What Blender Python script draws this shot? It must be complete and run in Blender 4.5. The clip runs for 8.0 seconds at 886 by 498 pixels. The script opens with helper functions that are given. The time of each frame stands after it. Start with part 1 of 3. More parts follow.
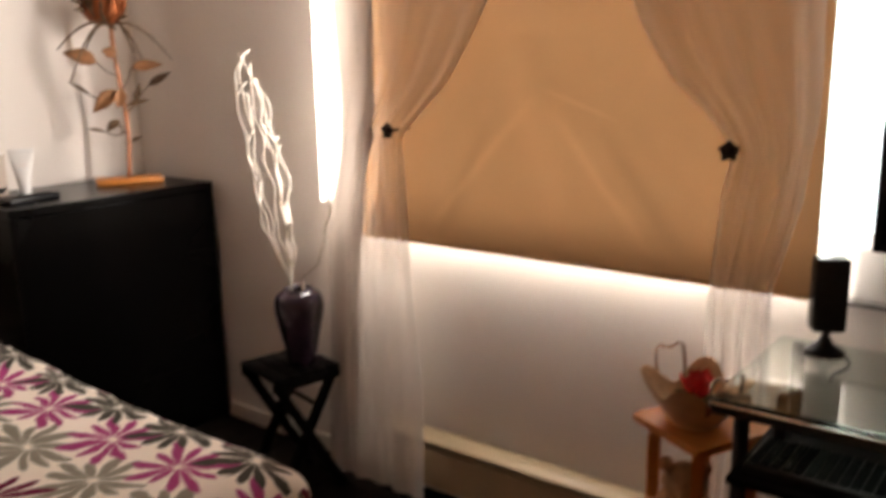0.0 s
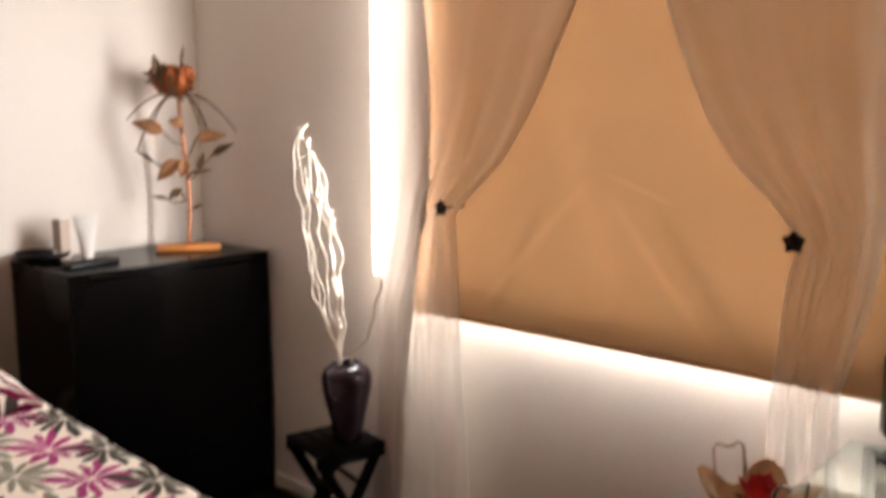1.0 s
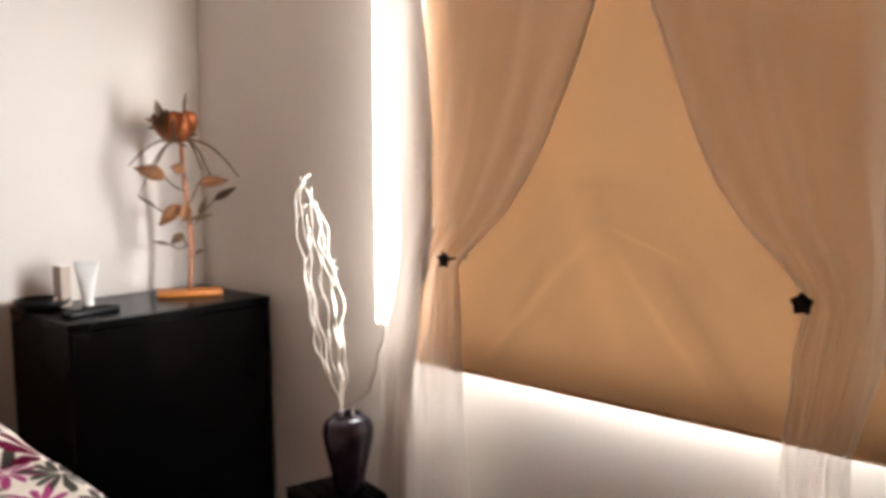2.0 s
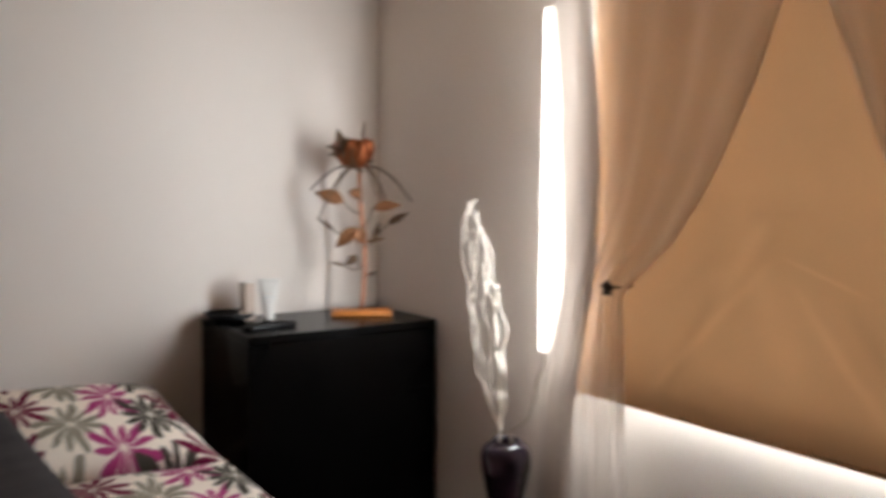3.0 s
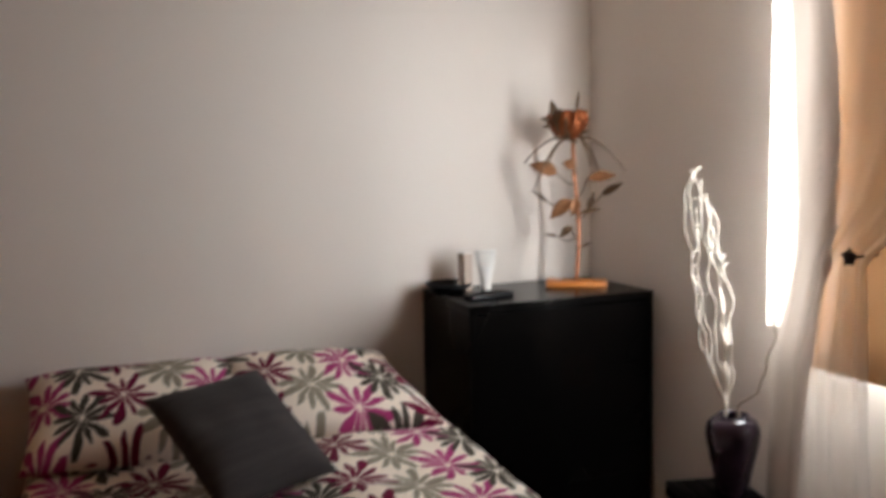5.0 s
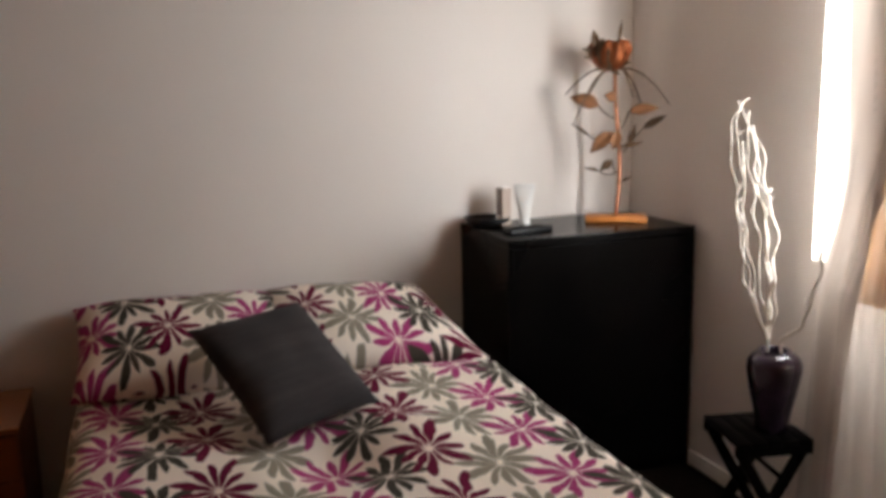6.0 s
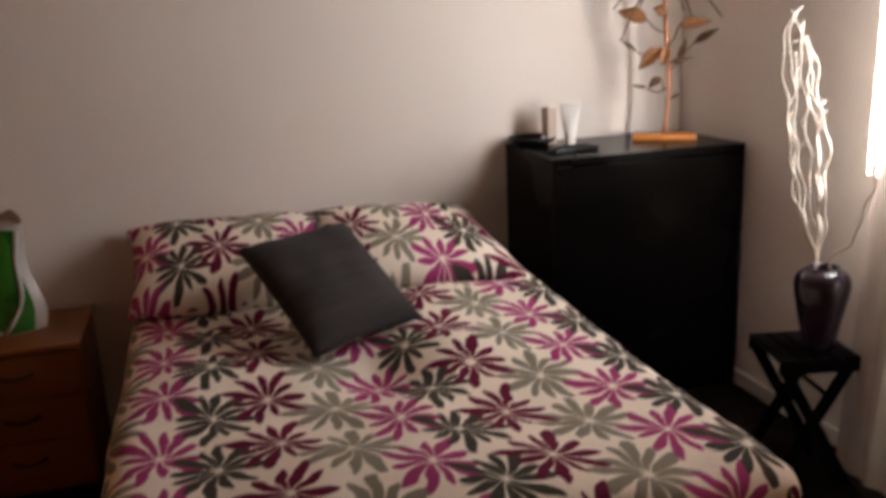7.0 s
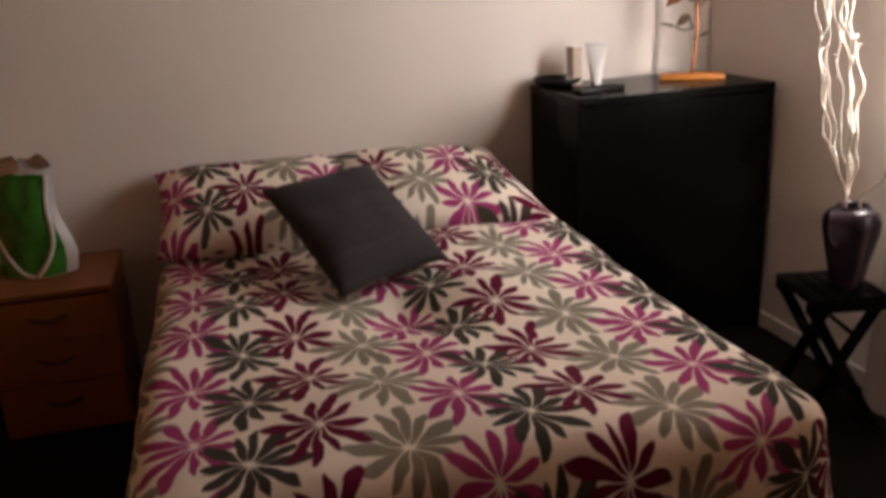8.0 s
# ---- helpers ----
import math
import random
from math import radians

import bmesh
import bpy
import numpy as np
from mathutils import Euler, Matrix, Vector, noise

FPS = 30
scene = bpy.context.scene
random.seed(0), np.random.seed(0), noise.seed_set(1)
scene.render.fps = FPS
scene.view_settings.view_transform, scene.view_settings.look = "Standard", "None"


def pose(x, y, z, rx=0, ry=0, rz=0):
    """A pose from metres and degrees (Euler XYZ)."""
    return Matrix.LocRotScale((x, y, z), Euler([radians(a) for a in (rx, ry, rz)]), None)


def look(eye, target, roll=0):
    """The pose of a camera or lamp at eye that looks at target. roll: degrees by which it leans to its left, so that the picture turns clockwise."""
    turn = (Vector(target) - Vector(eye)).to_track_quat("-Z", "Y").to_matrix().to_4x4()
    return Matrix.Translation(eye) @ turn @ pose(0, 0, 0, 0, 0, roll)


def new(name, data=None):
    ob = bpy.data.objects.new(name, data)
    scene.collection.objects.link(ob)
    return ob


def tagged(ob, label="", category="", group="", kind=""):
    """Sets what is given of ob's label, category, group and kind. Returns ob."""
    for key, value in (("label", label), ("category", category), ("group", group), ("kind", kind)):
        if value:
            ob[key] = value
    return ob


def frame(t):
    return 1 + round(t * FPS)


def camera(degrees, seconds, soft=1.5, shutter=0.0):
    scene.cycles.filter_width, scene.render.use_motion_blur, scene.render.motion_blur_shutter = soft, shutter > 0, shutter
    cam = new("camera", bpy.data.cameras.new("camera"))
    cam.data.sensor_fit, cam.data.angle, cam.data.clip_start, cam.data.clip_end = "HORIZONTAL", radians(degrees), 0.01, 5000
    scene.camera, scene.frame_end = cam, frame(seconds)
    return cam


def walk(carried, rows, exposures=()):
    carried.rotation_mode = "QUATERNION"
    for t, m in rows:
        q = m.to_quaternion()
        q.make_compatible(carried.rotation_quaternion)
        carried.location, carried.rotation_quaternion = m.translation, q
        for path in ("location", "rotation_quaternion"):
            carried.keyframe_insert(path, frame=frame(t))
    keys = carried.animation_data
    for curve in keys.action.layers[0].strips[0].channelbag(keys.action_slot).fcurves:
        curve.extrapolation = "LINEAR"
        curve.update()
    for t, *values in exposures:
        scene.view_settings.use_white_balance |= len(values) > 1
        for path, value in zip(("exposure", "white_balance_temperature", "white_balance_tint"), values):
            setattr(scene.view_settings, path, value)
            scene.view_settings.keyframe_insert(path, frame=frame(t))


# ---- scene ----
cam = camera(55.6, 8.0, soft=3.9, shutter=0.8)
PATH = [
    (0, (-2.066, -3.274, 1.441), (-0.532, -2.066, 1.008), -1.2),
    (0.2, (-2.05, -3.274, 1.448), (-0.548, -2.041, 0.976), -2.4),
    (0.5, (-2.032, -3.267, 1.464), (-0.551, -1.996, 1.028), -2.2),
    (0.7, (-2.032, -3.269, 1.483), (-0.565, -1.966, 1.098), -1.3),
    (1, (-2.01, -3.262, 1.473), (-0.546, -1.928, 1.194), -0.1),
    (1.2, (-2.029, -3.238, 1.487), (-0.538, -1.927, 1.248), -0.1),
    (2.3, (-1.976, -3.245, 1.546), (-0.554, -1.85, 1.364), -0.1),
    (2.5, (-1.978, -3.25, 1.531), (-0.621, -1.788, 1.386), 0.3),
    (3, (-1.947, -3.269, 1.52), (-0.796, -1.64, 1.381), 0.6),
    (3.5, (-1.968, -3.272, 1.527), (-0.974, -1.542, 1.386), -0.6),
    (4, (-1.996, -3.273, 1.527), (-1.089, -1.496, 1.386), -1.0),
    (4.5, (-2.015, -3.271, 1.526), (-1.183, -1.457, 1.395), -1.3),
    (5, (-2.033, -3.26, 1.512), (-1.289, -1.415, 1.313), -1.0),
    (5.2, (-2.04, -3.254, 1.506), (-1.327, -1.399, 1.276), -1.1),
    (6.3, (-2.052, -3.239, 1.502), (-1.426, -1.379, 1.116), -1.6),
    (6.5, (-2.015, -3.252, 1.476), (-1.429, -1.385, 1.066), -2.1),
    (7, (-2.028, -3.267, 1.47), (-1.5, -1.406, 0.962), -2.3),
    (7.5, (-2.036, -3.27, 1.451), (-1.557, -1.413, 0.885), -2.8),
    (8, (-2.035, -3.277, 1.437), (-1.575, -1.431, 0.822), -3.1),
]
walk(cam, [(t, look(eye, target, roll)) for t, eye, target, roll in PATH], [(0, -0.22, 7400, 17), (0.5, -0.22, 7350, 17), (1, 0.04, 7000, 15), (2.5, -0.18, 6450, 11), (3, -0.46, 6350, 10), (3.5, -0.50, 6200, 9), (4, -0.36, 6300, 9), (5, -0.38, 6400, 10), (6.5, -0.31, 6650, 13), (8, -0.29, 7250, 20)])


# ---- light ----
world = bpy.data.worlds.new("sky_world")
world.use_nodes = True
scene.world = world
wn = world.node_tree.nodes
sky = wn.new("ShaderNodeTexSky")
sky.sky_type, sky.sun_disc, sky.sun_elevation, sky.sun_rotation = "NISHITA", False, radians(4), radians(172)
world.node_tree.links.new(sky.outputs[0], wn["Background"].inputs[0])
wn["Background"].inputs[1].default_value = 0.1

WIN_Y0, WIN_Y1, WIN_Z0, WIN_Z1 = -3.05, -1.10, 0.965, 2.14

lamp = bpy.data.lights.new("window_daylight", "AREA")
lamp.shape, lamp.size, lamp.size_y = "RECTANGLE", 1.70, 1.16
lamp.energy, lamp.color = 160, (0.965, 0.98, 1.0)
new("window_daylight", lamp).matrix_world = look((0.006, WIN_Y1 - 0.85, (WIN_Z0 + WIN_Z1) / 2), (-2, WIN_Y1 - 0.85, (WIN_Z0 + WIN_Z1) / 2))

# hazy low sun that slants in past the edge of the blind
sun = bpy.data.lights.new("hazy_sun", "SUN")
sun.energy, sun.angle, sun.color = 5.0, radians(12), (1.0, 0.985, 0.96)
new("hazy_sun", sun).matrix_world = look((0.70, -5.0, 1.95), (0, 0, 1.6))


# ---- materials ----
def mat(name, color, rough=0.6, metal=0.0, vary=0.12, scale=6.0, bump=0.0, bump_scale=60.0, coat=0.0, stretch=(1, 1, 1), spec=0.5):
    """A principled surface with broad stains, fine grain and relief."""
    m = bpy.data.materials.new(name)
    m.use_nodes = True
    n, l = m.node_tree.nodes, m.node_tree.links
    b = n["Principled BSDF"]
    b.inputs["Metallic"].default_value = metal
    b.inputs["Coat Weight"].default_value = coat
    b.inputs["Specular IOR Level"].default_value = spec
    tc, mp = n.new("ShaderNodeTexCoord"), n.new("ShaderNodeMapping")
    mp.inputs["Scale"].default_value = stretch
    l.new(tc.outputs["Object"], mp.inputs[0])
    big, fine = n.new("ShaderNodeTexNoise"), n.new("ShaderNodeTexNoise")
    big.inputs["Scale"].default_value, big.inputs["Detail"].default_value = scale, 4
    fine.inputs["Scale"].default_value, fine.inputs["Detail"].default_value = bump_scale, 3
    l.new(mp.outputs[0], big.inputs[0])
    l.new(mp.outputs[0], fine.inputs[0])
    add = n.new("ShaderNodeMath")
    add.operation = "MULTIPLY_ADD"
    l.new(fine.outputs[0], add.inputs[0])
    add.inputs[1].default_value = 0.4
    l.new(big.outputs[0], add.inputs[2])
    ramp = n.new("ShaderNodeMapRange")
    ramp.inputs["From Min"].default_value, ramp.inputs["From Max"].default_value = 0.4, 1.0
    ramp.inputs["To Min"].default_value, ramp.inputs["To Max"].default_value = 1 - vary, 1 + vary
    l.new(add.outputs[0], ramp.inputs[0])
    sc = n.new("ShaderNodeVectorMath")
    sc.operation = "SCALE"
    sc.inputs[0].default_value = color
    l.new(ramp.outputs[0], sc.inputs["Scale"])
    l.new(sc.outputs[0], b.inputs["Base Color"])
    rr = n.new("ShaderNodeMapRange")
    rr.inputs["From Min"].default_value, rr.inputs["From Max"].default_value = 0.3, 0.7
    rr.inputs["To Min"].default_value, rr.inputs["To Max"].default_value = max(0.02, rough - 0.08), min(1, rough + 0.08)
    l.new(big.outputs[0], rr.inputs[0])
    l.new(rr.outputs[0], b.inputs["Roughness"])
    if bump:
        bp = n.new("ShaderNodeBump")
        bp.inputs["Strength"].default_value, bp.inputs["Distance"].default_value = bump, 0.004
        l.new(fine.outputs[0], bp.inputs["Height"])
        l.new(bp.outputs[0], b.inputs["Normal"])
    return m


def fabric_light(name, diffuse, through_color, clear=0.0, weave=900.0, fold_shading=()):
    """Cloth that scatters some of the light that falls on its back; clear is the share of open weave."""
    m = bpy.data.materials.new(name)
    m.use_nodes = True
    n, l = m.node_tree.nodes, m.node_tree.links
    n.remove(n["Principled BSDF"])
    out = n["Material Output"]
    tc, no = n.new("ShaderNodeTexCoord"), n.new("ShaderNodeTexNoise")
    no.inputs["Scale"].default_value, no.inputs["Detail"].default_value = 5, 5
    l.new(tc.outputs["Object"], no.inputs[0])
    rg = n.new("ShaderNodeMapRange")
    rg.inputs["To Min"].default_value, rg.inputs["To Max"].default_value = 0.93, 1.07
    l.new(no.outputs[0], rg.inputs[0])
    level = rg.outputs[0]

    def math_node(op, *vals):
        x = n.new("ShaderNodeMath")
        x.operation = op
        for i, v in enumerate(vals):
            if isinstance(v, (int, float)):
                x.inputs[i].default_value = v
            else:
                l.new(v, x.inputs[i])
        return x.outputs[0]

    if fold_shading:
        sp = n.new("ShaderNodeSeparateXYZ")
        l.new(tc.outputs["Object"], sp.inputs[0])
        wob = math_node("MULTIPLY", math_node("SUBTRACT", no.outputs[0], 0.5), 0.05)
        for y0, z0, slope, half, z_low, z_high, gain in fold_shading:
            # painted fold light or shade: strongest along its line, fading towards both ends
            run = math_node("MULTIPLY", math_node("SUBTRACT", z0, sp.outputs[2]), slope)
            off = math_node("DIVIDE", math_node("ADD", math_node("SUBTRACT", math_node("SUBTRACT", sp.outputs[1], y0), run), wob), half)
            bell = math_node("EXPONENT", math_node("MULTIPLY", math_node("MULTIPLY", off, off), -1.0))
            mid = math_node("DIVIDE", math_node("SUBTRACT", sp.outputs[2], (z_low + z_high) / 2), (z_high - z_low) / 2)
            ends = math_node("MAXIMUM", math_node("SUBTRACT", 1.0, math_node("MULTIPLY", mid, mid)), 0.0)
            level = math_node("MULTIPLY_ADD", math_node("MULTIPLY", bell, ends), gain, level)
    d, t = n.new("ShaderNodeBsdfDiffuse"), n.new("ShaderNodeBsdfTranslucent")
    for node, c in ((d, diffuse), (t, through_color)):
        v = n.new("ShaderNodeVectorMath")
        v.operation = "SCALE"
        v.inputs[0].default_value = c
        l.new(level, v.inputs["Scale"])
        l.new(v.outputs[0], node.inputs[0])
    wv = n.new("ShaderNodeTexNoise")
    wv.inputs["Scale"].default_value = weave
    l.new(tc.outputs["Object"], wv.inputs[0])
    bp = n.new("ShaderNodeBump")
    bp.inputs["Strength"].default_value, bp.inputs["Distance"].default_value = 0.2, 0.001
    l.new(wv.outputs[0], bp.inputs["Height"])
    l.new(bp.outputs[0], d.inputs["Normal"])
    a = n.new("ShaderNodeAddShader")
    l.new(d.outputs[0], a.inputs[0])
    l.new(t.outputs[0], a.inputs[1])
    last = a
    if clear:
        tr, mx = n.new("ShaderNodeBsdfTransparent"), n.new("ShaderNodeMixShader")
        mx.inputs[0].default_value = clear
        l.new(a.outputs[0], mx.inputs[1])
        l.new(tr.outputs[0], mx.inputs[2])
        last = mx
    l.new(last.outputs[0], out.inputs[0])
    return m


def petal_group():
    """Node group: is a place of the cloth inside a printed flower of many narrow petals?"""
    g = bpy.data.node_groups.new("printed_flower", "ShaderNodeTree")
    for s, k in (("UV", "NodeSocketVector"), ("Centre", "NodeSocketVector"), ("Period", "NodeSocketVector"), ("Radius", "NodeSocketFloat"), ("Petals", "NodeSocketFloat"), ("Turn", "NodeSocketFloat")):
        g.interface.new_socket(s, in_out="INPUT", socket_type=k)
    g.interface.new_socket("Mask", in_out="OUTPUT", socket_type="NodeSocketFloat")
    n, l = g.nodes, g.links
    gi, go = n.new("NodeGroupInput"), n.new("NodeGroupOutput")

    def m(op, a, b=None, c=None):
        x = n.new("ShaderNodeMath")
        x.operation = op
        for i, v in enumerate((a, b, c)):
            if v is None:
                continue
            if isinstance(v, (int, float)):
                x.inputs[i].default_value = v
            else:
                l.new(v, x.inputs[i])
        return x.outputs[0]

    sub = n.new("ShaderNodeVectorMath")
    sub.operation = "SUBTRACT"
    l.new(gi.outputs["UV"], sub.inputs[0])
    l.new(gi.outputs["Centre"], sub.inputs[1])
    half = n.new("ShaderNodeVectorMath")
    half.operation = "SCALE"
    half.inputs["Scale"].default_value = 0.5
    l.new(gi.outputs["Period"], half.inputs[0])
    neg = n.new("ShaderNodeVectorMath")
    neg.operation = "SCALE"
    neg.inputs["Scale"].default_value = -0.5
    l.new(gi.outputs["Period"], neg.inputs[0])
    wrap = n.new("ShaderNodeVectorMath")
    wrap.operation = "WRAP"
    l.new(sub.outputs[0], wrap.inputs[0])
    l.new(half.outputs[0], wrap.inputs[1])
    l.new(neg.outputs[0], wrap.inputs[2])
    sep = n.new("ShaderNodeSeparateXYZ")
    l.new(wrap.outputs[0], sep.inputs[0])
    x, y = m("MULTIPLY", sep.outputs[0], 1.26), sep.outputs[1]
    r = m("SQRT", m("ADD", m("MULTIPLY", x, x), m("MULTIPLY", y, y)))
    th = m("ADD", m("ARCTAN2", y, x), gi.outputs["Turn"])
    step = m("DIVIDE", 6.28318, gi.outputs["Petals"])
    k = m("DIVIDE", th, step)
    idx = m("FLOOR", k)
    # petals stand at uneven angles
    lean = m("MULTIPLY", m("SINE", m("MULTIPLY_ADD", idx, 4.1, gi.outputs["Turn"])), 0.06)
    fold = m("MULTIPLY", m("SUBTRACT", m("SUBTRACT", m("SUBTRACT", k, idx), 0.5), lean), step)
    # petals differ in length
    grow = m("MULTIPLY_ADD", m("SINE", m("MULTIPLY_ADD", idx, 2.3, gi.outputs["Turn"])), 0.15, 0.88)
    R = m("MULTIPLY", gi.outputs["Radius"], grow)
    al = m("DIVIDE", m("MULTIPLY", r, m("COSINE", fold)), R)
    la = m("DIVIDE", m("MULTIPLY", r, m("SINE", fold)), R)
    # lance shape: pointed at both ends, widest past the middle
    e1 = m("DIVIDE", m("SUBTRACT", al, 0.56), 0.48)
    taper = m("MULTIPLY_ADD", al, 0.10, 0.062)
    e2 = m("ABSOLUTE", m("DIVIDE", la, taper))
    d = m("ADD", m("MULTIPLY", e1, e1), m("POWER", e2, 1.4))
    mr = n.new("ShaderNodeMapRange")
    mr.inputs["From Min"].default_value, mr.inputs["From Max"].default_value = 1.12, 0.88
    l.new(d, mr.inputs[0])
    l.new(mr.outputs[0], go.inputs[0])
    return g


FLOWER = petal_group()


def floral_cloth(name, shift=(0.0, 0.0)):
    """White cotton printed with rows of many-petalled flowers in plum, pink, charcoal and grey."""
    m = bpy.data.materials.new(name)
    m.use_nodes = True
    n, l = m.node_tree.nodes, m.node_tree.links
    b = n["Principled BSDF"]
    b.inputs["Roughness"].default_value = 0.85
    b.inputs["Specular IOR Level"].default_value = 0.12
    uv = n.new("ShaderNodeUVMap")
    warp = n.new("ShaderNodeTexNoise")
    warp.inputs["Scale"].default_value = 9
    l.new(uv.outputs[0], warp.inputs[0])
    wv = n.new("ShaderNodeVectorMath")
    wv.operation = "MULTIPLY_ADD"
    wv.inputs[1].default_value, wv.inputs[2].default_value = (0.055, 0.055, 0), (-0.0275, -0.0275, 0)
    l.new(warp.outputs["Color"], wv.inputs[0])
    at = n.new("ShaderNodeVectorMath")
    at.operation = "ADD"
    l.new(uv.outputs[0], at.inputs[0])
    l.new(wv.outputs[0], at.inputs[1])
    stain = n.new("ShaderNodeTexNoise")
    stain.inputs["Scale"].default_value, stain.inputs["Detail"].default_value = 3, 4
    l.new(uv.outputs[0], stain.inputs[0])
    col = n.new("ShaderNodeMixRGB")
    l.new(stain.outputs[0], col.inputs[0])
    col.inputs[1].default_value, col.inputs[2].default_value = (0.83, 0.735, 0.635, 1), (0.88, 0.80, 0.71, 1)
    last = col.outputs[0]
    # centre along and across the cloth, radius, petals, turn, colour
    motifs = (((0.415, -0.155), 0.150, 12, 0.4, (0.25, 0.225, 0.175)),
              ((0.00, 0.00), 0.145, 11, 1.1, (0.36, 0.045, 0.165)),
              ((0.120, -0.115), 0.147, 12, 2.0, (0.058, 0.052, 0.040)),
              ((0.255, -0.035), 0.148, 11, 0.9, (0.135, 0.006, 0.034)))
    for (u, v), rad, pet, turn, c in motifs:
        g = n.new("ShaderNodeGroup")
        g.node_tree = FLOWER
        l.new(at.outputs[0], g.inputs["UV"])
        g.inputs["Centre"].default_value = (u + shift[0], v + shift[1], 0)
        g.inputs["Period"].default_value = (0.56, 0.283, 1)
        g.inputs["Radius"].default_value, g.inputs["Petals"].default_value, g.inputs["Turn"].default_value = rad, pet, turn
        tint = n.new("ShaderNodeMixRGB")
        l.new(stain.outputs[0], tint.inputs[0])
        tint.inputs[1].default_value, tint.inputs[2].default_value = tuple(0.7 * a for a in c) + (1,), tuple(1.35 * a for a in c) + (1,)
        mix = n.new("ShaderNodeMixRGB")
        l.new(g.outputs[0], mix.inputs[0])
        l.new(last, mix.inputs[1])
        l.new(tint.outputs[0], mix.inputs[2])
        last = mix.outputs[0]
    l.new(last, b.inputs["Base Color"])
    wr, tc = n.new("ShaderNodeTexNoise"), n.new("ShaderNodeTexCoord")
    wr.inputs["Scale"].default_value, wr.inputs["Detail"].default_value = 14, 6
    l.new(tc.outputs["Object"], wr.inputs[0])
    bp = n.new("ShaderNodeBump")
    bp.inputs["Strength"].default_value, bp.inputs["Distance"].default_value = 0.25, 0.02
    l.new(wr.outputs[0], bp.inputs["Height"])
    l.new(bp.outputs[0], b.inputs["Normal"])
    return m


M_WALL = mat("white_wall_paint", (0.80, 0.74, 0.685), 0.75, vary=0.03, scale=1.5, bump=0.15, bump_scale=120)
# made-up orange for the two unseen walls, to warm the room's bounced light
M_FAR = mat("bounce_wall_orange", (0.52, 0.215, 0.078), 0.8, vary=0.04, scale=1.5, bump=0.1, bump_scale=120)
# ceiling stays out of view; its tan is chosen to dim and warm the bounce
M_CEIL = mat("bounce_ceiling_tan", (0.46, 0.36, 0.27), 0.9, vary=0.02, scale=2)
M_FLOOR = mat("dark_stained_floor", (0.005, 0.003, 0.002), 0.55, vary=0.35, scale=4, bump=0.1, bump_scale=30, stretch=(1, 8, 1), spec=0.04)
M_TRIM = mat("white_trim_paint", (0.78, 0.74, 0.68), 0.45, vary=0.04, scale=5, bump=0.05)
M_BLACK = mat("black_brown_veneer", (0.0016, 0.0013, 0.0012), 0.27, vary=0.15, scale=1.5, bump=0.01, bump_scale=200, spec=0.07)
M_STOOL = mat("black_stained_wood", (0.0035, 0.0026, 0.0023), 0.55, vary=0.3, scale=9, bump=0.1, spec=0.05)
M_PINE = mat("light_oak_veneer", (0.24, 0.080, 0.022), 0.5, vary=0.15, scale=5, bump=0.08, bump_scale=50, stretch=(1, 1, 8))
# the drawer handles' shadow is put into this darker oak colour
M_HANDLE = mat("shaded_handle_oak", (0.045, 0.018, 0.007), 0.5, vary=0.2, scale=20, bump=0.1)
M_ORANGE = mat("honey_pine", (0.60, 0.215, 0.048), 0.42, vary=0.15, scale=7, bump=0.06, stretch=(6, 1, 1))
# the folds' lit and shaded lines are put into the blind's colour
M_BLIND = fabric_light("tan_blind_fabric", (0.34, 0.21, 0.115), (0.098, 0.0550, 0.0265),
                       fold_shading=((-2.0, 1.30, 0.95, 0.022, 0.92, 1.36, 0.13), (-2.13, 1.27, -0.80, 0.022, 0.92, 1.32, 0.13), (-2.02, 1.30, -0.35, 0.05, 0.9, 1.6, 0.08),
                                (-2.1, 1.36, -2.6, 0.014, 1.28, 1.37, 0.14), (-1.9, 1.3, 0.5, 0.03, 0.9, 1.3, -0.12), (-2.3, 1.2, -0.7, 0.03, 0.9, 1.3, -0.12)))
M_BACKING = fabric_light("white_blind_backing", (0.62, 0.60, 0.57), (0.12, 0.12, 0.12))
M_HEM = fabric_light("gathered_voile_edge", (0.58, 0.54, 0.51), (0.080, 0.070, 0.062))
M_SHEER = fabric_light("white_sheer_voile", (0.72, 0.67, 0.62), (0.24, 0.225, 0.21), clear=0.40)
M_HEAT = mat("cream_enamel", (0.55, 0.43, 0.27), 0.4, vary=0.06, scale=8)
M_DUVET = floral_cloth("floral_duvet_cotton", (-1.63, -1.44))
M_PILLOW = floral_cloth("floral_pillow_cotton", (0.05, 0.03))
M_SHEET = mat("white_mattress_ticking", (0.62, 0.58, 0.54), 0.9, vary=0.06, bump=0.2, bump_scale=300)
M_DIVAN = mat("dark_divan_cloth", (0.02, 0.018, 0.02), 0.95, vary=0.2, bump=0.3, bump_scale=300)
M_CUSH = mat("charcoal_corduroy", (0.034, 0.029, 0.030), 0.95, vary=0.55, scale=5, bump=0.6, bump_scale=90, stretch=(0.3, 5, 1))
M_VASE = mat("aubergine_glaze", (0.030, 0.017, 0.030), 0.12, vary=0.4, scale=14, bump=0.05, coat=0.3)
M_TWIG = mat("bleached_willow", (0.72, 0.65, 0.56), 0.6, vary=0.12, scale=30, bump=0.4, bump_scale=200)
M_COPPER = mat("copper_sheet", (0.24, 0.066, 0.020), 0.48, metal=0.75, vary=0.35, scale=30, bump=0.2, bump_scale=90)
M_COPPERD = mat("darkened_copper", (0.11, 0.062, 0.03), 0.5, metal=0.3, vary=0.4, scale=40, bump=0.2)
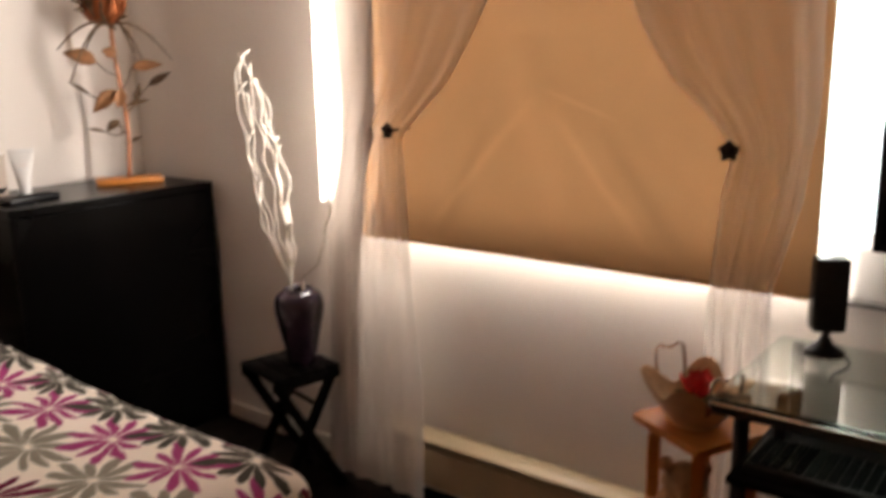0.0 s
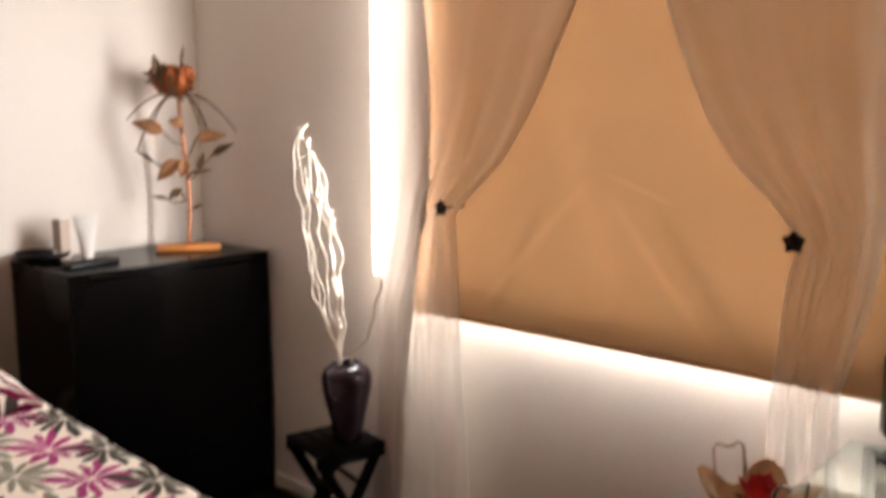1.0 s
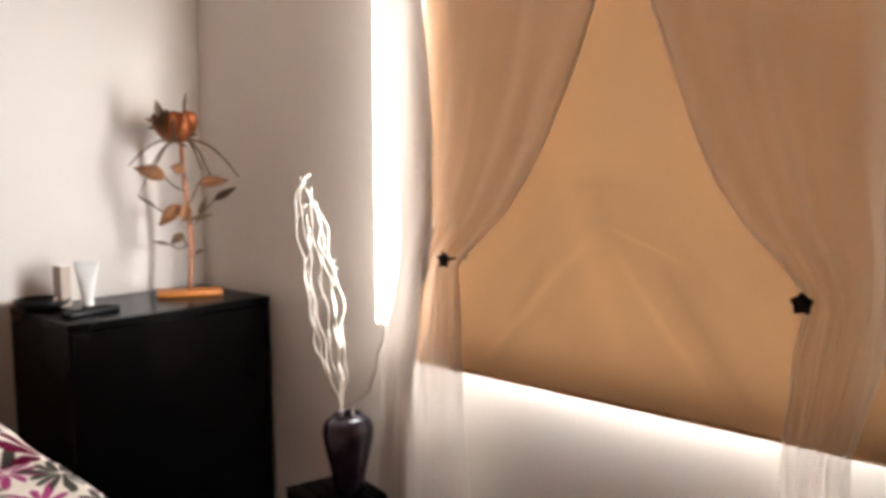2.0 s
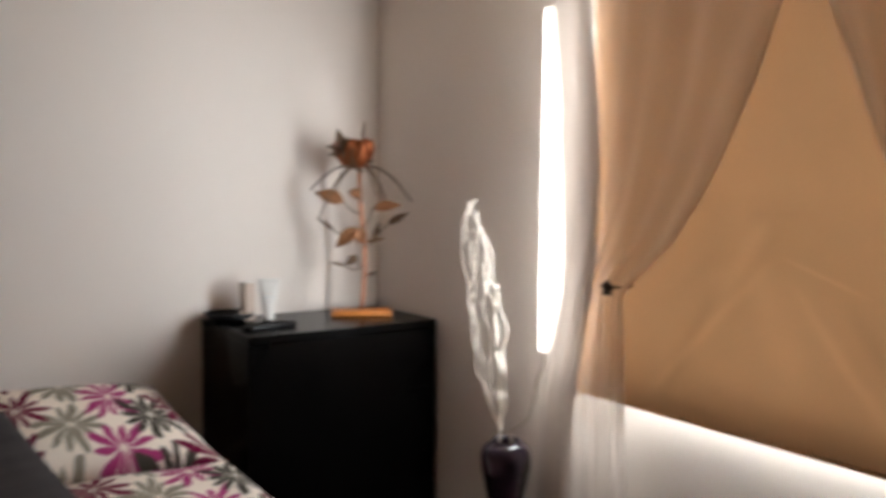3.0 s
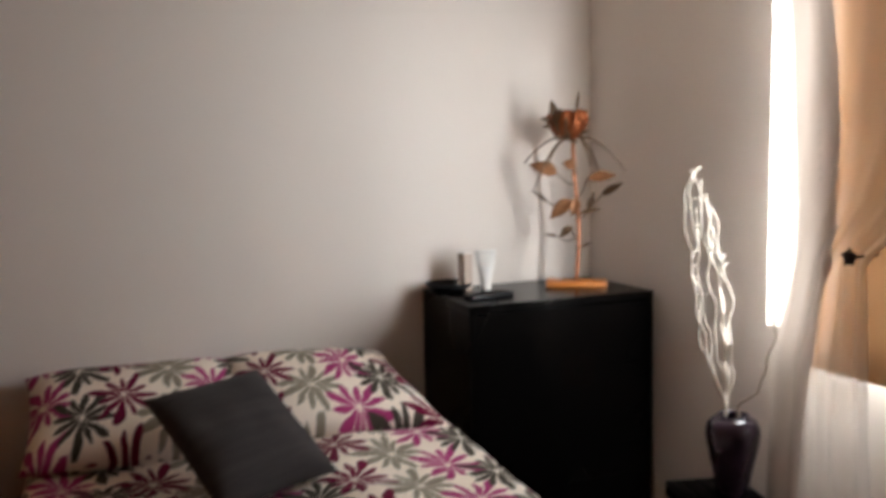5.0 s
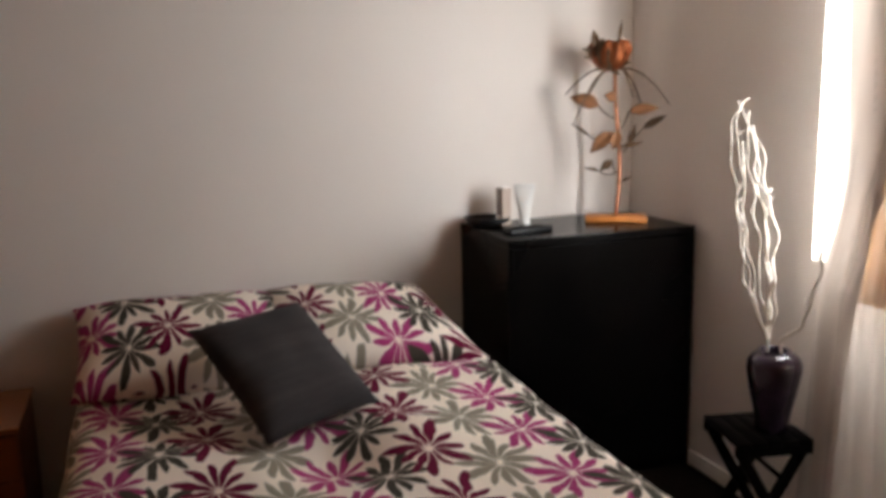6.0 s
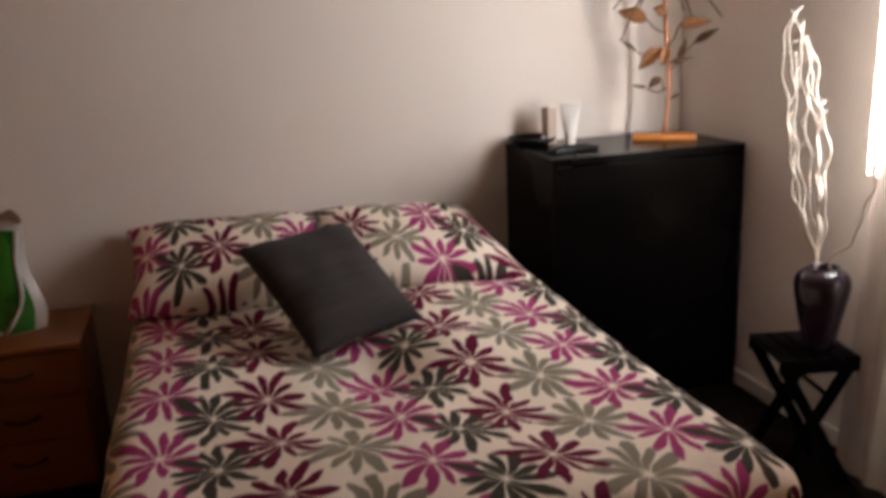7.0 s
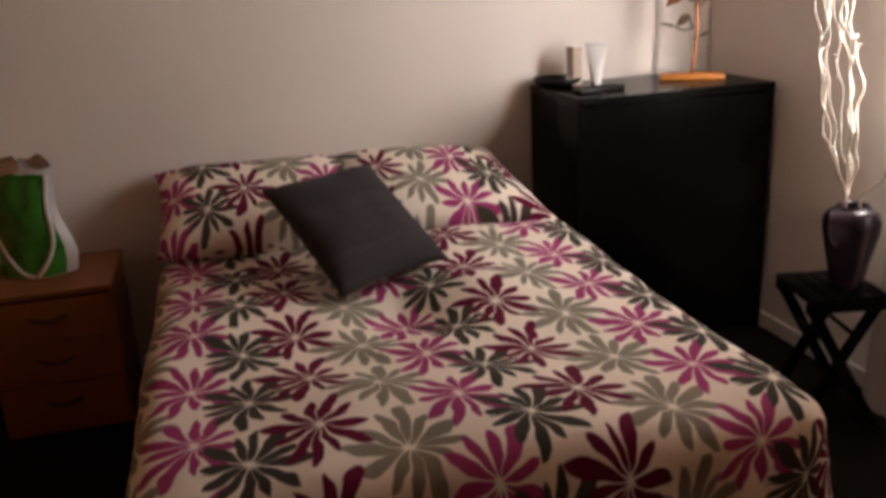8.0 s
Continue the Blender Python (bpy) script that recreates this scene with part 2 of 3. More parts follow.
M_COPPERL = mat("tarnished_copper_leaf", (0.24, 0.105, 0.042), 0.55, metal=0.35, vary=0.35, scale=40, bump=0.2)
M_BRASS = mat("brushed_stem_copper", (0.46, 0.20, 0.11), 0.42, metal=0.6, vary=0.2, scale=40)
M_PLASTIC = mat("black_plastic", (0.009, 0.009, 0.010), 0.4, vary=0.2, scale=20, spec=0.2)
M_GRILLE = mat("black_speaker_cloth", (0.010, 0.010, 0.011), 0.9, vary=0.2, scale=30, bump=0.5, bump_scale=600)
M_KEYS = mat("black_keycaps", (0.005, 0.006, 0.006), 0.75, vary=0.3, scale=60, spec=0.04)
M_STEEL = mat("chromed_steel", (0.72, 0.70, 0.68), 0.15, metal=1.0, vary=0.05)
M_IRON = mat("black_iron", (0.015, 0.012, 0.012), 0.5, metal=0.5, vary=0.3, scale=50, bump=0.3)
M_WHITE = mat("white_plastic", (0.80, 0.78, 0.75), 0.35, vary=0.04)
M_PINK = mat("pink_print", (0.60, 0.25, 0.20), 0.4, vary=0.05)
M_BLUE = mat("pale_blue_print", (0.45, 0.55, 0.66), 0.4, vary=0.05)
M_BEIGE = mat("plain_beige", (0.50, 0.40, 0.33), 0.6, vary=0.06)
M_GREEN = mat("green_bag_film", (0.03, 0.20, 0.025), 0.3, vary=0.3, scale=12, bump=0.3, bump_scale=25)
M_BAGW = mat("white_bag_film", (0.62, 0.60, 0.58), 0.35, vary=0.08, scale=12, bump=0.3, bump_scale=25)
M_BASKET = mat("cream_woven_fibre", (0.74, 0.52, 0.33), 0.75, vary=0.2, scale=20, bump=0.6, bump_scale=180)
M_RED = mat("red_silk_petal", (0.62, 0.012, 0.016), 0.6, vary=0.3, scale=40)
M_LEAF = mat("dark_green_leaf", (0.02, 0.045, 0.015), 0.6, vary=0.3, scale=40)
M_PLUSH = mat("honey_plush", (0.52, 0.30, 0.16), 1.0, vary=0.2, scale=25, bump=1.0, bump_scale=240)
M_PAPER = mat("white_paper", (0.82, 0.81, 0.78), 0.8, vary=0.03)
M_OUT = mat("white_window_frame", (0.8, 0.8, 0.79), 0.35, vary=0.03)

M_GLASS = bpy.data.materials.new("clear_glass")
M_GLASS.use_nodes = True
gb = M_GLASS.node_tree.nodes["Principled BSDF"]
gb.inputs["Base Color"].default_value = (0.82, 0.93, 0.88, 1)
gb.inputs["Roughness"].default_value = 0.03
gb.inputs["Transmission Weight"].default_value = 1.0


M_SKY = bpy.data.materials.new("bright_overcast_sky")
M_SKY.use_nodes = True
sn = M_SKY.node_tree.nodes
sn.remove(sn["Principled BSDF"])
em = sn.new("ShaderNodeEmission")
em.inputs[0].default_value, em.inputs[1].default_value = (0.86, 0.95, 1.0, 1), 6.5
M_SKY.node_tree.links.new(em.outputs[0], sn["Material Output"].inputs[0])


# ---- building helpers ----
def part(name, bm, material, parent=None, label="", smooth=True):
    me = bpy.data.meshes.new(name)
    bm.normal_update()
    bm.to_mesh(me)
    bm.free()
    me.materials.append(material)
    for p in me.polygons:
        p.use_smooth = smooth
    ob = new(name, me)
    if parent:
        ob.parent = parent
    if label:
        ob["label"] = label
    return ob


def thing(name, label, category, at=(0, 0, 0), turn=0.0, group=""):
    e = new(name)
    e.matrix_basis = pose(*at, 0, 0, turn)
    return tagged(e, label, category, group)


def box(x0, x1, y0, y1, z0, z1, bevel=0.003, seg=2, bm=None):
    bm2 = bmesh.new()
    bmesh.ops.create_cube(bm2, size=1)
    for v in bm2.verts:
        v.co = Vector(((x0 + x1) / 2 + v.co.x * (x1 - x0), (y0 + y1) / 2 + v.co.y * (y1 - y0), (z0 + z1) / 2 + v.co.z * (z1 - z0)))
    if bevel:
        bmesh.ops.bevel(bm2, geom=list(bm2.edges), offset=bevel, segments=seg, profile=0.5, affect="EDGES")
    if bm is None:
        return bm2
    me = bpy.data.meshes.new("tmp")
    bm2.to_mesh(me)
    bm2.free()
    bm.from_mesh(me)
    bpy.data.meshes.remove(me)
    return bm


def lathe(profile, seg=32, bm=None, at=(0, 0, 0)):
    bm = bm or bmesh.new()
    rings = []
    for r, z in profile:
        rings.append([bm.verts.new((at[0] + r * math.cos(2 * math.pi * i / seg), at[1] + r * math.sin(2 * math.pi * i / seg), at[2] + z)) for i in range(seg)])
    for a, b in zip(rings, rings[1:]):
        for i in range(seg):
            bm.faces.new((a[i], a[(i + 1) % seg], b[(i + 1) % seg], b[i]))
    bm.faces.new(list(reversed(rings[0])))
    bm.faces.new(rings[-1])
    return bm


def rod(points, radius, seg=8, bm=None):
    """A round bar along points; radius is one number or one for each point."""
    bm = bm or bmesh.new()
    pts = [Vector(p) for p in points]
    rad = radius if isinstance(radius, (list, tuple)) else [radius] * len(pts)
    up, rings = Vector((0.31, 0.17, 0.93)), []
    for i, p in enumerate(pts):
        d = (pts[min(i + 1, len(pts) - 1)] - pts[max(i - 1, 0)]).normalized()
        a = d.cross(up)
        if a.length < 0.05:
            a = d.cross(Vector((1, 0, 0)))
        a.normalize()
        b = d.cross(a)
        rings.append([bm.verts.new(p + rad[i] * (math.cos(2 * math.pi * k / seg) * a + math.sin(2 * math.pi * k / seg) * b)) for k in range(seg)])
    for a, b in zip(rings, rings[1:]):
        for k in range(seg):
            bm.faces.new((a[k], a[(k + 1) % seg], b[(k + 1) % seg], b[k]))
    bm.faces.new(list(reversed(rings[0])))
    bm.faces.new(rings[-1])
    return bm


def sheet(fn, nu, nv, uv=None, thick=0.0, bm=None):
    """A grid from fn(s, t), s and t from 0 to 1, with an optional thickness and cloth coordinates."""
    bm = bm or bmesh.new()
    vs = [[bm.verts.new(fn(i / nu, j / nv)) for j in range(nv + 1)] for i in range(nu + 1)]
    lay = bm.loops.layers.uv.verify() if uv else None
    faces = []
    for i in range(nu):
        for j in range(nv):
            f = bm.faces.new((vs[i][j], vs[i + 1][j], vs[i + 1][j + 1], vs[i][j + 1]))
            faces.append(f)
            if uv:
                for lp, (a, b) in zip(f.loops, ((i, j), (i + 1, j), (i + 1, j + 1), (i, j + 1))):
                    lp[lay].uv = uv(a / nu, b / nv)
    if thick:
        bm.normal_update()
        bmesh.ops.solidify(bm, geom=faces, thickness=thick)
    return bm


def blade(base, direction, up, length, width, curl=0.25, n=7, thick=0.0012, bm=None):
    """A pointed leaf or petal from base, bending towards up."""
    base, d, u = Vector(base), Vector(direction).normalized(), Vector(up).normalized()
    side = d.cross(u).normalized()
    u = side.cross(d)

    def fn(s, t):
        w = width * (math.sin(math.pi * min(0.999, s) ** 0.8) + 0.03)
        lift = curl * length * s * s + 0.25 * w * (2 * t - 1) ** 2
        return base + d * (length * s) + side * (w * (t - 0.5)) + u * lift
    return sheet(fn, n, 4, thick=thick, bm=bm)


def path(t0, t1, n, fn):
    return [fn(t0 + (t1 - t0) * i / n) for i in range(n + 1)]


# ---- the room ----
X0, Y0, H = -3.6, -4.4, 2.42


def structure(name, bm, material, label="", category=""):
    return tagged(part(name, bm, material, smooth=False), label, category, kind="structure")


structure("floor", box(X0 - 0.15, 0.2, Y0 - 0.15, 0.15, -0.12, 0, 0), M_FLOOR, "very dark stained wooden floor", "floor")
structure("ceiling", box(X0 - 0.15, 0.2, Y0 - 0.15, 0.15, H, H + 0.12, 0), M_CEIL, "plain unseen ceiling, toned tan to dim and warm the bounced light", "ceiling")
structure("wall_north", box(X0 - 0.15, 0.2, 0, 0.15, 0, H, 0), M_WALL, "plain white painted wall behind the bed", "wall")
# south and west walls are never in view; their colour only tints the bounce
structure("wall_south", box(X0 - 0.15, 0.2, Y0 - 0.15, Y0, 0, H, 0), M_FAR, "plain unseen wall, coloured orange to warm the bounced light", "wall")
structure("wall_west", box(X0 - 0.15, X0, Y0, 0, 0, H, 0), M_FAR, "plain unseen wall, coloured orange to warm the bounced light", "wall")
w = box(0, 0.2, WIN_Y1, 0, 0, H, 0)
box(0, 0.2, Y0, WIN_Y0, 0, H, 0, bm=w)
box(0, 0.2, WIN_Y0, WIN_Y1, 0, WIN_Z0, 0, bm=w)
box(0, 0.2, WIN_Y0, WIN_Y1, WIN_Z1, H, 0, bm=w)
structure("wall_east", w, M_WALL, "white painted wall with one wide window", "wall")

bb = box(-0.014, 0, -4.4, -0.001, 0.001, 0.065, 0.003)
structure("baseboard", bb, M_TRIM, "low white painted baseboard under the window", "baseboard")
bb = box(-3.6, -0.015, -0.014, 0, 0.001, 0.065, 0.003)
structure("baseboard", bb, M_TRIM, "low white painted baseboard behind the bed", "baseboard")

win = tagged(thing("window_1", "white framed window filled with glaring daylight", "window"), kind="structure")
fr = bmesh.new()
for a in ((WIN_Y0, WIN_Y0 + 0.05, WIN_Z0, WIN_Z1), (WIN_Y1 - 0.05, WIN_Y1, WIN_Z0, WIN_Z1), (WIN_Y0 + 0.05, WIN_Y1 - 0.05, WIN_Z0, WIN_Z0 + 0.05),
          (WIN_Y0 + 0.05, WIN_Y1 - 0.05, WIN_Z1 - 0.05, WIN_Z1), (-2.23, -2.18, WIN_Z0 + 0.05, WIN_Z1 - 0.05)):
    box(0.11, 0.16, a[0], a[1], a[2], a[3], 0.004, bm=fr)
part("window_frame", fr, M_OUT, win, smooth=False)
for a, b in ((WIN_Y0 + 0.05, -2.23), (-2.18, WIN_Y1 - 0.05)):
    pane = part("pane", box(0.13, 0.136, a, b, WIN_Z0 + 0.05, WIN_Z1 - 0.05, 0), M_GLASS, win, smooth=False)
    pane.visible_shadow = False

structure("backdrop", box(1.2, 1.22, -3.7, 1.2, -0.5, 4.5, 0), M_SKY, "plain bright sky outside the window", "sky")


# ---- bed ----
bed = thing("bed", "double divan bed with a dark base against the wall", "bed")
part("base", box(-2.27, -0.93, -1.93, -0.04, 0.06, 0.30, 0.02), M_DIVAN, bed)
part("mattress", box(-2.27, -0.93, -1.93, -0.04, 0.30, 0.50, 0.05, 4), M_SHEET, bed)
for x in (-2.2, -1.0):
    for y in (-1.85, -0.12):
        part("leg", lathe(((0.028, 0.0), (0.03, 0.03), (0.03, 0.07)), 16, at=(x, y, 0)), M_PLASTIC, bed)

CX0, CX1, CY0 = -2.235, -0.962, -1.905


def duvet_point(u, v, top=0.575, r=0.085):
    """Where the place (u, v) of the cloth lies: flat on the mattress, rolled over its rim, then hanging."""
    cx, cy = min(max(u, CX0), CX1), max(v, CY0)
    dx, dy = u - cx, v - cy
    d = math.hypot(dx, dy)
    z, off = top, 0.0
    if d > 0:
        q = min(d, r * math.pi / 2)
        off = r * math.sin(q / r)
        z -= r * (1 - math.cos(q / r))
        if d > q:
            z -= d - q
            off += 0.016 * math.sin(9 * u + 8 * v) * min(1, (d - q) / 0.15) + 0.02 * (d - q)
        dx, dy = dx / d, dy / d
    edge = max(0.0, 1 - d / 0.25)
    puff = 0.042 * noise.noise((u * 2.1, v * 2.1, 1.3)) + 0.012 * noise.noise((u * 6, v * 6, 4.2)) + 0.004 * noise.noise((u * 17, v * 13, 2.2))
    puff -= 0.05 * math.exp(-((u + 1.62) / 0.13) ** 2 - ((v + 1.12) / 0.16) ** 2)
    puff += 0.028 * math.exp(-((u + 1.40) / 0.2) ** 2 - ((v + 1.05) / 0.12) ** 2)
    z += puff * edge
    off += 0.6 * puff * (1 - edge)
    return Vector((cx + dx * off, cy + dy * off, max(z, 0.03)))


U0, U1, V0, V1 = CX0 - 0.46, CX1 + 0.46, CY0 - 0.46, -0.30
dv = sheet(lambda s, t: duvet_point(U0 + (U1 - U0) * s, V0 + (V1 - V0) * t), 120, 120, uv=lambda s, t: (U0 + (U1 - U0) * s, V0 + (V1 - V0) * t))
tagged(part("duvet", dv, M_DUVET), "white duvet printed with plum, pink and grey flowers on the bed", "duvet")


def pillow(name, w, h, thick, material, label, category, m, shift=(0, 0), pinch=0.06, group="", seed=0.0, flare=0.0):
    """A stuffed pillow with pinched corners, lying in its own x-y plane."""
    bm = bmesh.new()
    for side in (1, -1):
        def fn(s, t):
            a, b = 2 * s - 1, 2 * t - 1
            ea, eb = 1 - abs(a) ** 3.2, 1 - abs(b) ** 3.2
            z = side * thick / 2 * (max(0, ea * eb)) ** 0.55
            z += 0.012 * noise.noise((a * 2 + seed, b * 2, side)) * max(0, ea * eb) ** 0.5
            return Vector((a * w / 2 * (1 - pinch * (1 - b * b)) - flare * b * max(0.0, a), b * h / 2 * (1 - pinch * (1 - a * a)), z))
        if side == 1:
            sheet(fn, 30, 26, uv=lambda s, t: (s * w + shift[0], t * h + shift[1]), bm=bm)
        else:
            sheet(lambda s, t: fn(1 - s, t), 30, 26, uv=lambda s, t: ((1 - s) * w + shift[0], t * h + shift[1]), bm=bm)
    bmesh.ops.remove_doubles(bm, verts=bm.verts, dist=0.0008)
    ob = part(name, bm, material)
    ob.matrix_basis = m
    return tagged(ob, label, category, group)


pillow("pillow", 0.74, 0.52, 0.19, M_PILLOW, "plump pillow in a floral case leaning on the wall", "pillow", pose(-1.945, -0.275, 0.692, 22, 1, 1), (0.0, 0.05), group="pillows on the bed")
pillow("pillow", 0.71, 0.53, 0.18, M_PILLOW, "plump floral pillow with its corner poking out beside the dresser", "pillow", pose(-1.325, -0.285, 0.690, 19, 2.5, -3), (0.17, -0.02), group="pillows on the bed", seed=3.0, flare=0.07)

cu, cv = Vector((0.34, 0.155, 0.015)).normalized(), Vector((-0.18, 0.345, 0.245))
cv = (cv - cu * cv.dot(cu)).normalized()
cn = cu.cross(cv)
m = Matrix((cu, cv, cn)).transposed().to_4x4()
m.translation = (-1.688, -0.78, 0.722)
pillow("cushion", 0.40, 0.47, 0.13, M_CUSH, "square charcoal corduroy cushion leaning on the pillows", "cushion", m, pinch=0.05)


# ---- dresser and what stands on it ----
dresser = thing("dresser", "tall black-brown chest of four drawers in the corner", "dresser", (-0.42, -0.26, 0))
W2, D2 = 0.40, 0.24
part("carcass", box(-W2 + 0.001, W2 - 0.001, -D2 + 0.022, D2, 0.002, 0.968, 0.002), M_BLACK, dresser, smooth=False)
part("side_panel", box(-W2, -W2 + 0.02, -D2, D2 + 0.001, 0.001, 0.97, 0.002), M_BLACK, dresser, smooth=False)
part("side_panel", box(W2 - 0.02, W2, -D2, D2 + 0.001, 0.001, 0.97, 0.002), M_BLACK, dresser, smooth=False)
part("top", box(-W2 - 0.001, W2 + 0.001, -D2 - 0.002, D2 + 0.002, 0.970, 1.0, 0.003), M_BLACK, dresser, smooth=False)
for k in range(4):
    z0 = 0.045 + k * 0.23
    bm = box(-W2 + 0.0215, W2 - 0.0215, -D2, -D2 + 0.02, z0, z0 + 0.229, 0)
    part("drawer", bm, M_BLACK, dresser, smooth=False)


def metal_rose(x, y, z):
    t = thing("metal_rose", "copper rose ornament with leaves on a wooden base, on the dresser", "ornament", (x, y, z), -28)
    part("base", box(-0.125, 0.125, -0.06, 0.06, 0, 0.022, 0.006), M_ORANGE, t, "honey-coloured wooden base")
    stem = path(0, 1, 14, lambda s: (0.012 * math.sin(5 * s), 0.006 * math.sin(4 * s), 0.02 + 0.60 * s))
    part("stem", rod(stem, 0.0085, 10), M_BRASS, t)
    rnd = random.Random(5)
    for i in range(26):
        ring = 0 if i < 5 else 1 if i < 13 else 2
        rad, a0 = (0.026, 0.047, 0.064)[ring] * rnd.uniform(0.86, 1.14), 2.399 * i
        top, flare, wide = (2.85, 2.55, 2.1)[ring] * rnd.uniform(0.85, 1.05), (0.1, 0.2, 0.3)[ring] * rnd.uniform(0.6, 1.3), rnd.uniform(0.9, 1.3)

        def cup(s, q):
            el = -1.3 + top * s * (1 - 0.35 * (2 * q - 1) ** 2 * s)
            az = a0 + wide * (q - 0.5) * (1.3 - 0.4 * s) + 0.1 * math.sin(6 * s + i)
            rr = rad * (1 + flare * s ** 4 + 0.09 * s * math.sin(11 * q + 2 * i))
            return Vector((-0.03 + rr * math.cos(el) * math.cos(az), rr * math.cos(el) * math.sin(az), 0.670 + 0.96 * rr * math.sin(el)))
        part("petal", sheet(cup, 8, 8, thick=0.0012), M_COPPER if i % 4 else M_COPPERD, t)
    # spiky sepals round the bloom, two of them standing up
    for x, z, dx, dz, ln, wd in ((-0.085, 0.695, -0.25, 1.0, 0.075, 0.034), (0.0, 0.72, 0.12, 1.0, 0.085, 0.014), (-0.09, 0.68, -1.0, 0.25, 0.06, 0.02), (-0.09, 0.665, -1.0, -0.15, 0.05, 0.018),
                                 (-0.01, 0.625, 1.0, 0.2, 0.065, 0.018), (-0.03, 0.61, 0.8, -0.5, 0.045, 0.018), (-0.05, 0.62, -0.8, -0.2, 0.05, 0.018)):
        part("sepal", blade((x, -0.03, z), (dx, -0.15, dz), (0, -1, 0.2), ln, wd, 0.1, 6), M_COPPERD, t)
    # flat tendrils that arch down like ribs from under the bloom
    for ex, ey, ez in ((-0.20, -0.03, 0.515), (-0.165, -0.11, 0.40), (0.065, -0.09, 0.50), (0.215, 0.0, 0.47), (-0.12, 0.12, 0.46), (0.12, 0.12, 0.45)):
        pts = path(0, 1, 14, lambda q: (-0.01 + ex * q, ey * q, 0.612 + 0.022 * math.sin(math.pi * q) - (0.612 - ez) * q ** 1.7))
        part("tendril", rod(pts, [0.0062 - 0.0035 * i / 14 for i in range(15)], 6), M_COPPERD, t)
    # side shoots with leaves: height on the stem, foot and tip of the leaf, depth, width, darkened or not
    for z0, bx, bz, tx, tz, dy, wd, dark in ((0.42, -0.075, 0.468, -0.19, 0.512, -0.02, 0.062, 0), (0.47, -0.005, 0.492, -0.056, 0.515, -0.03, 0.048, 0), (0.36, 0.045, 0.445, 0.165, 0.462, -0.02, 0.046, 0),
                                             (0.30, 0.105, 0.375, 0.195, 0.43, 0.02, 0.032, 1), (0.33, -0.02, 0.365, -0.11, 0.285, -0.04, 0.056, 0), (0.35, 0.0, 0.368, -0.018, 0.295, -0.045, 0.048, 0),
                                             (0.20, -0.02, 0.25, -0.068, 0.21, -0.03, 0.034, 1), (0.30, 0.02, 0.305, 0.10, 0.325, -0.03, 0.022, 1), (0.20, -0.07, 0.205, -0.135, 0.222, 0.0, 0.014, 1),
                                             (0.16, 0.02, 0.162, 0.062, 0.182, 0.0, 0.014, 1), (0.33, -0.11, 0.345, -0.185, 0.405, 0.03, 0.016, 1), (0.28, 0.05, 0.31, 0.075, 0.39, 0.03, 0.028, 1)):
        pts = path(0, 1, 8, lambda q: (bx * q, dy * q, z0 + (bz - z0) * q - 0.014 * math.sin(math.pi * q)))
        part("shoot", rod(pts, 0.0032, 6), M_COPPERD, t)
        ln = math.hypot(tx - bx, tz - bz)
        part("leaf", blade((bx, dy, bz), (tx - bx, -0.15 * ln, tz - bz), (0.1, -1, 0.35), ln, wd, -0.12, 7), M_COPPERD if dark else M_COPPERL, t)
    return t


metal_rose(-0.215, -0.235, 1.0)

dish = thing("dish", "shallow black dish on the dresser", "dish", (-0.735, -0.10, 1.0))
part("bowl", lathe(((0.05, 0), (0.085, 0.012), (0.098, 0.032), (0.094, 0.033), (0.08, 0.016), (0.002, 0.009)), 32), M_PLASTIC, dish)
part("trinket", lathe(((0.012, 0.012), (0.02, 0.02), (0.018, 0.034), (0.004, 0.042)), 14, at=(0.045, -0.03, 0)), M_STEEL, dish, "shiny metal trinket")

rem = thing("remote_control", "black remote control lying on the dresser", "remote control", (-0.675, -0.36, 1.0), 14)
part("body", box(-0.105, 0.105, -0.026, 0.026, 0, 0.02, 0.006, 3), M_PLASTIC, rem)
for i in range(8):
    for j in range(3):
        part("button", box(-0.085 + i * 0.021, -0.073 + i * 0.021, -0.018 + j * 0.013, -0.009 + j * 0.013, 0.019, 0.0225, 0.001, 1), M_KEYS, rem)


def cosmetic_tube(x, y, z, turn):
    t = thing("cosmetic_tube", "white cosmetic tube with pink print standing on its cap", "tube", (x, y, z), turn)
    part("cap", lathe(((0.019, 0), (0.021, 0.003), (0.021, 0.026), (0.018, 0.028)), 20), M_WHITE, t)

    def fn(s, a):
        q = 2 * math.pi * a
        return Vector(((0.021 + 0.022 * s) * math.cos(q), (0.021 * (1 - s) + 0.002) * math.sin(q), 0.028 + 0.125 * s))
    part("body", sheet(fn, 8, 24), M_WHITE, t)
    part("crimp", box(-0.043, 0.043, -0.0025, 0.0025, 0.151, 0.166, 0.001), M_WHITE, t)
    for k, (z0, ww, mm) in enumerate(((0.10, 0.022, M_PINK), (0.085, 0.026, M_BLUE), (0.07, 0.018, M_BLUE))):
        part("print_bar", box(-ww / 2, ww / 2, -0.0215 + 0.0168 * (z0 - 0.028) / 0.1, -0.0185 + 0.0168 * (z0 - 0.028) / 0.1, z0, z0 + 0.009, 0.0005, 1), mm, t)
    return t


cosmetic_tube(-0.600, -0.17, 1.0, -22)
# added box whose beige stands in for the shaded side of another tube
tube_shade_box = thing("tube_shade_box", "narrow beige box standing in for a tube's shaded side on the dresser", "box", (-0.675, -0.13, 1.0), 15)
part("body", box(-0.022, 0.022, -0.022, 0.022, 0, 0.15, 0.002), M_BEIGE, tube_shade_box, smooth=False)
part("flap", box(-0.021, 0.021, -0.021, 0.021, 0.15, 0.153, 0.001), M_WHITE, tube_shade_box, smooth=False)


